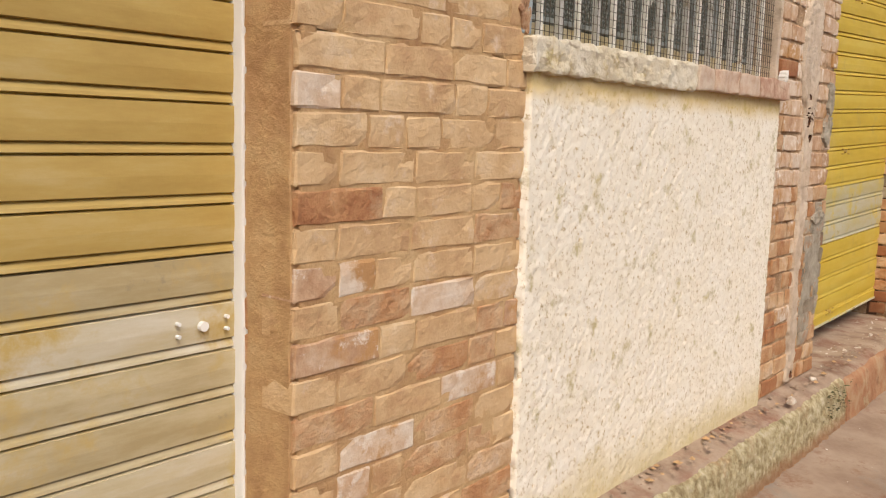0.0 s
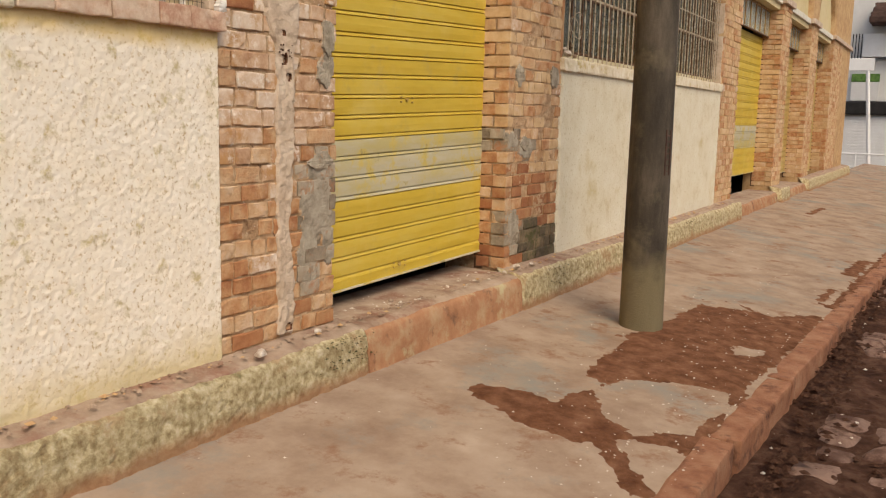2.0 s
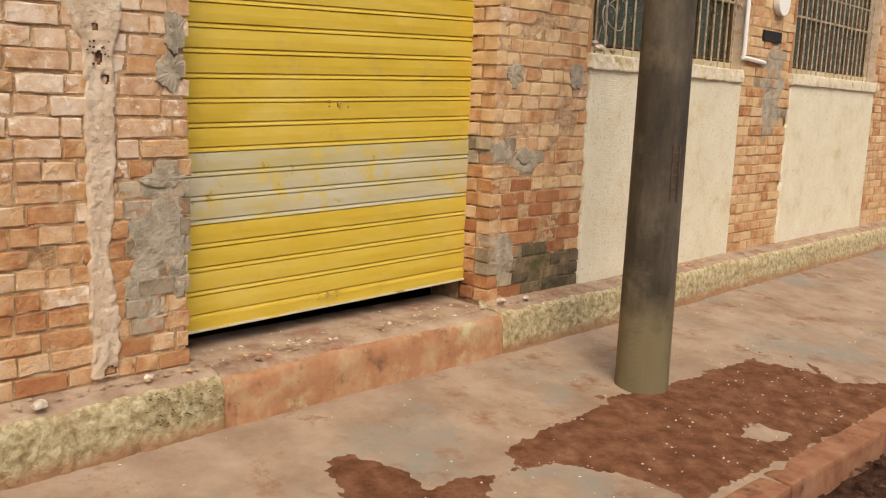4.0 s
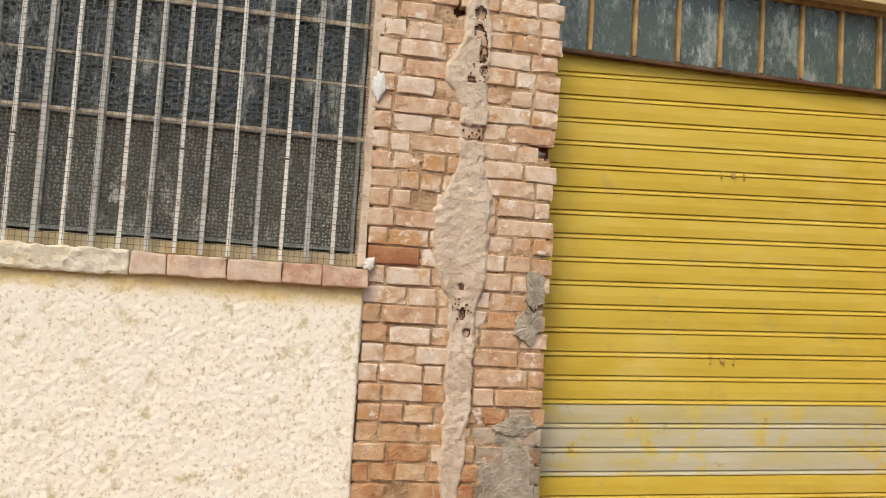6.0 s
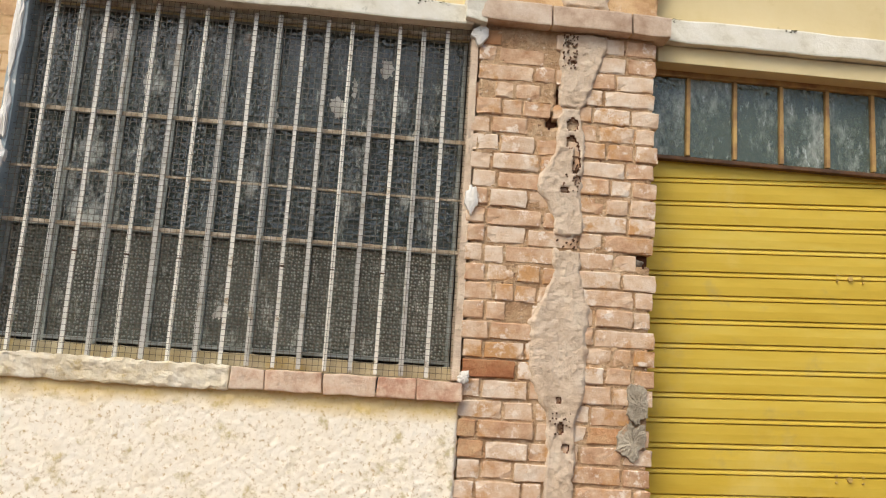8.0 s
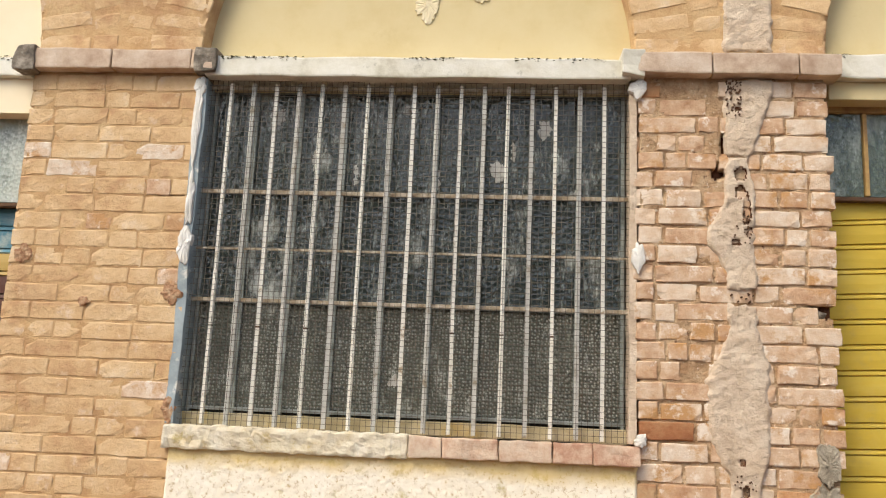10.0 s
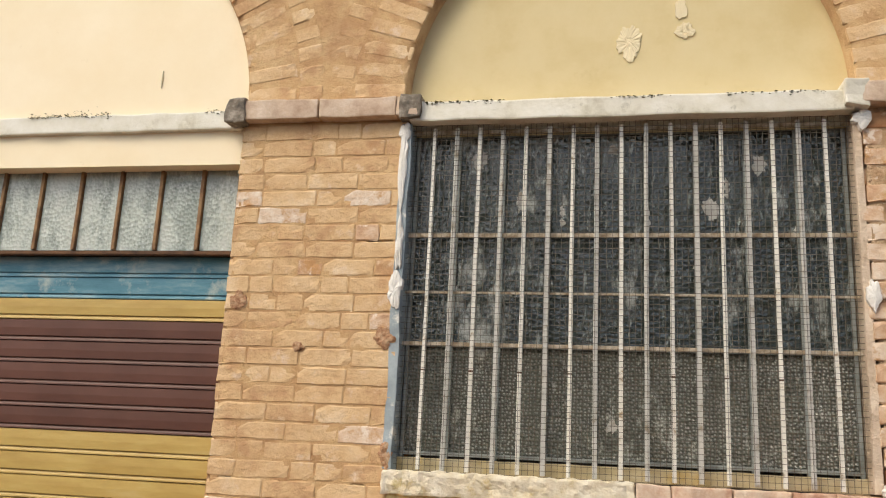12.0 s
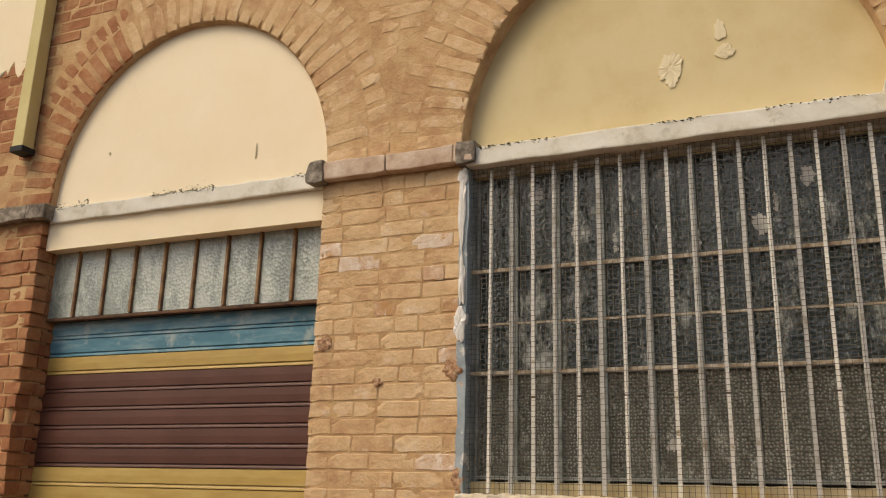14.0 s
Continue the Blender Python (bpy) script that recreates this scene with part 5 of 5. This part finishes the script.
# ---- flaking paint ----
for x, z, w, h, s, y in ((1.784, 2.84, 0.036, 0.36, 1, F - 0.008), (1.788, 2.52, 0.030, 0.24, 5, F - 0.008), (1.780, 2.33, 0.060, 0.15, 2, F - 0.008), (1.785, 2.99, 0.045, 0.09, 9, F - 0.008), (3.525, 2.33, 0.045, 0.12, 3, F - 0.010), (3.525, 3.0, 0.06, 0.08, 4, F - 0.01), (3.535, 1.66, 0.045, 0.05, 6, F - 0.02), (-1.09, 2.94, 0.07, 0.13, 11, F - 0.008)):
    solo("paint_flake", blob(x, z, w, h, s * 2.3, y, 0.007), "white_flake", "curling flake of white plaster on the brickwork", "plaster flake", "plaster flakes")
for x, z, w, h, s in ((2.68, 3.39, 0.10, 0.15, 7), (2.90, 3.43, 0.08, 0.07, 8), (2.885, 3.53, 0.05, 0.10, 9)):
    solo("peeled_spot", blob(x, z, w, h, s * 1.9, F + 0.0795, 0.001, 60), "cream_peel", "peeled pale spot in the cream paint", "peeled spot", "peeled spots")
for x, z, w, h, s in ((0.637, 3.285, 0.006, 0.085, 3), (-0.33, 3.40, 0.012, 0.018, 4)):
    solo("paint_scratch", blob(x, z, w, h, s, F + 0.0395, 0.001, 20), "ochre_worn", "short tan scratch in the pale arch panel", "scratch", "scratches")

# ---- loose wire hanging in the corner of the second window ----
wires = thing("loose_wire", 6.90, F - 0.02, 1.74, "thin pale wire hanging in loops from the window bars", "wire")
for k, (wx, wz, rx, rz) in enumerate(((6.93, 1.88, 0.07, 0.10), (7.02, 1.93, 0.12, 0.09), (6.88, 1.80, 0.05, 0.06))):
    loop = [Vector((wx + rx * math.cos(a * 0.42 + k) * (1 - 0.02 * a), F - 0.015 - 0.012 * math.sin(a * 0.9), wz + rz * math.sin(a * 0.42 + k))) for a in range(13)]
    b = bmesh.new()
    rings = []
    for p, q in zip(loop, loop[1:] + [loop[-1] * 2 - loop[-2]]):
        turn = (q - p).to_track_quat('Z', 'Y')
        rings.append([b.verts.new(p + turn @ Vector((0.0028 * math.cos(c * math.pi / 3), 0.0028 * math.sin(c * math.pi / 3), 0))) for c in range(6)])
    for r1, r2 in zip(rings, rings[1:]):
        for c in range(6):
            b.faces.new((r1[c], r1[(c + 1) % 6], r2[(c + 1) % 6], r2[c]))
    put("strand", b, "bar_rust", wires, smooth=True)

# ---- fittings on the fourth pier and the shutters ----
conduit = thing("conduit", 8.67, F - 0.02, 1.78, "thin pale conduit bent at the window's corner", "conduit")
put("riser", rod((8.67, F - 0.02, 1.79), (8.67, F - 0.02, 3.0), 0.016), "metal_white", conduit)
put("elbow", rod((8.655, F - 0.02, 1.79), (9.02, F - 0.02, 1.77), 0.016), "metal_white", conduit)
meter = thing("wall_disc", 9.22, F - 0.02, 2.22, "white round plate fixed to the pier", "wall plate")
put("plate", rod((9.22, F - 0.045, 2.23), (9.22, F + 0.0, 2.23), 0.10, 24), "metal_white", meter)
# Solid black block; a slot's shade is put into its colour.
solo("wall_slot_shade", box(8.99, 9.30, F - 0.012, F + 0.02, 1.93, 2.01, 0.004), "black", "black block painting the shade of a slot in the brick pier", "wall slot")


def lock(x, z, y, mat):
    lk = thing("shutter_lock", x, y, z, "small riveted lock plate on the shutter", "lock plate", "lock plates")
    for dx, r in ((-0.055, 0.004), (0.0, 0.010), (0.055, 0.004)):
        for dz in ((0.012, -0.012) if r < 0.005 else (0.0,)):
            put("rivet", rod((x + dx, y - 0.006, z + dz), (x + dx, y + 0.004, z + dz), r, 10), mat, lk)
    return lk


lock(5.10, 1.37, SHUT - 0.010, "ochre")
lock(5.12, 2.17, SHUT - 0.010, "ochre")
lock(0.99, 1.03, SHUT - 0.010, "metal_white")
lock(5.05, 0.50, SHUT - 0.010, "ochre")

# crumbs and stones lying at the foot of the piers and in the window corner
rnd = random.Random(31)
for x, y, z, s in ((6.02, 1.22, 0.372, 0.022), (5.9, 1.24, 0.352, 0.014), (4.03, 1.22, 0.362, 0.016), (3.62, 1.18, 0.36, 0.02), (6.20, 1.2, 0.37, 0.014), (4.5, 1.21, 0.352, 0.012),
                   (6.86, F - 0.01, 1.72, 0.03), (6.90, F + 0.0, 1.72, 0.022), (6.84, F + 0.01, 1.755, 0.02), (7.0, F - 0.01, 1.715, 0.016), (5.3, 1.3, 0.35, 0.012), (4.8, 1.35, 0.35, 0.014)):
    b = bmesh.new()
    bmesh.ops.create_icosphere(b, subdivisions=2, radius=s, matrix=Matrix.Translation((x, y, z + s * 0.4)) @ Matrix.Diagonal((1.3, 1, 0.7, 1)))
    ragged(b, s * 0.5, 0.9 / s, x * 7)
    solo("stone", b, rnd.choice(("pebble", "pebble", "step_top")), "small pale lump of broken mortar", "stone", "stones")

# splashes of old paint on the panes of the first window
for x, z, w, h, s in ((3.17, 2.86, 0.07, 0.10, 1), (2.99, 2.68, 0.085, 0.09, 2), (2.08, 2.90, 0.08, 0.09, 3), (2.62, 2.93, 0.05, 0.05, 4), (3.05, 2.77, 0.025, 0.09, 5), (2.25, 2.72, 0.03, 0.10, 6),
                      (2.93, 2.45, 0.025, 0.08, 7), (1.99, 2.36, 0.05, 0.06, 8), (2.42, 2.66, 0.02, 0.12, 9), (2.75, 2.64, 0.02, 0.11, 10), (2.62, 1.84, 0.06, 0.05, 11), (3.30, 2.60, 0.02, 0.07, 12)):
    solo("paint_splash", ragged(blob(x, z, w * 0.8, h * 0.9, s * 2.9, F + 0.1065, 0.0008, 70), 0.012, 60, s, (1, 0, 1)), "bar_grey", "dried splash of pale paint on a pane", "paint splash", "paint splashes")

# ---- moss and crust ----


def on_top(r):
    while True:
        x = r.uniform(-0.65, 5.9)
        if (1.03 < x < 1.85) or (3.48 < x < 4.28) or noise.noise((x * 2.3, 3, 0)) < 0.0:
            continue
        window = 1.8 < x < 3.5
        top = 3.108 if window else 3.113 if x < 2 else 3.158
        if r.random() < 0.6:
            return x, F + (-0.031 if window else 0.019) + r.uniform(-0.002, 0.004), top - abs(r.gauss(0, 0.006))
        return x, F + (0.083 if window else 0.043 if x < 2 else 0.083), top + abs(r.gauss(0.012, 0.012))


def on_face(r):
    c = r.choice((4.12, 4.18, 6.55, 6.45, 2.0, 9.9))
    return r.gauss(c, 0.10), 1.137 + r.uniform(-0.012, 0.015), r.uniform(0.20, 0.335)


scatter("moss", 1300, on_top, 0.0036, "moss", "dark crust of moss along the ledges", "moss", 12)
scatter("moss", 420, on_face, 0.0048, "moss", "dark moss clinging to the plinth", "moss", 13)
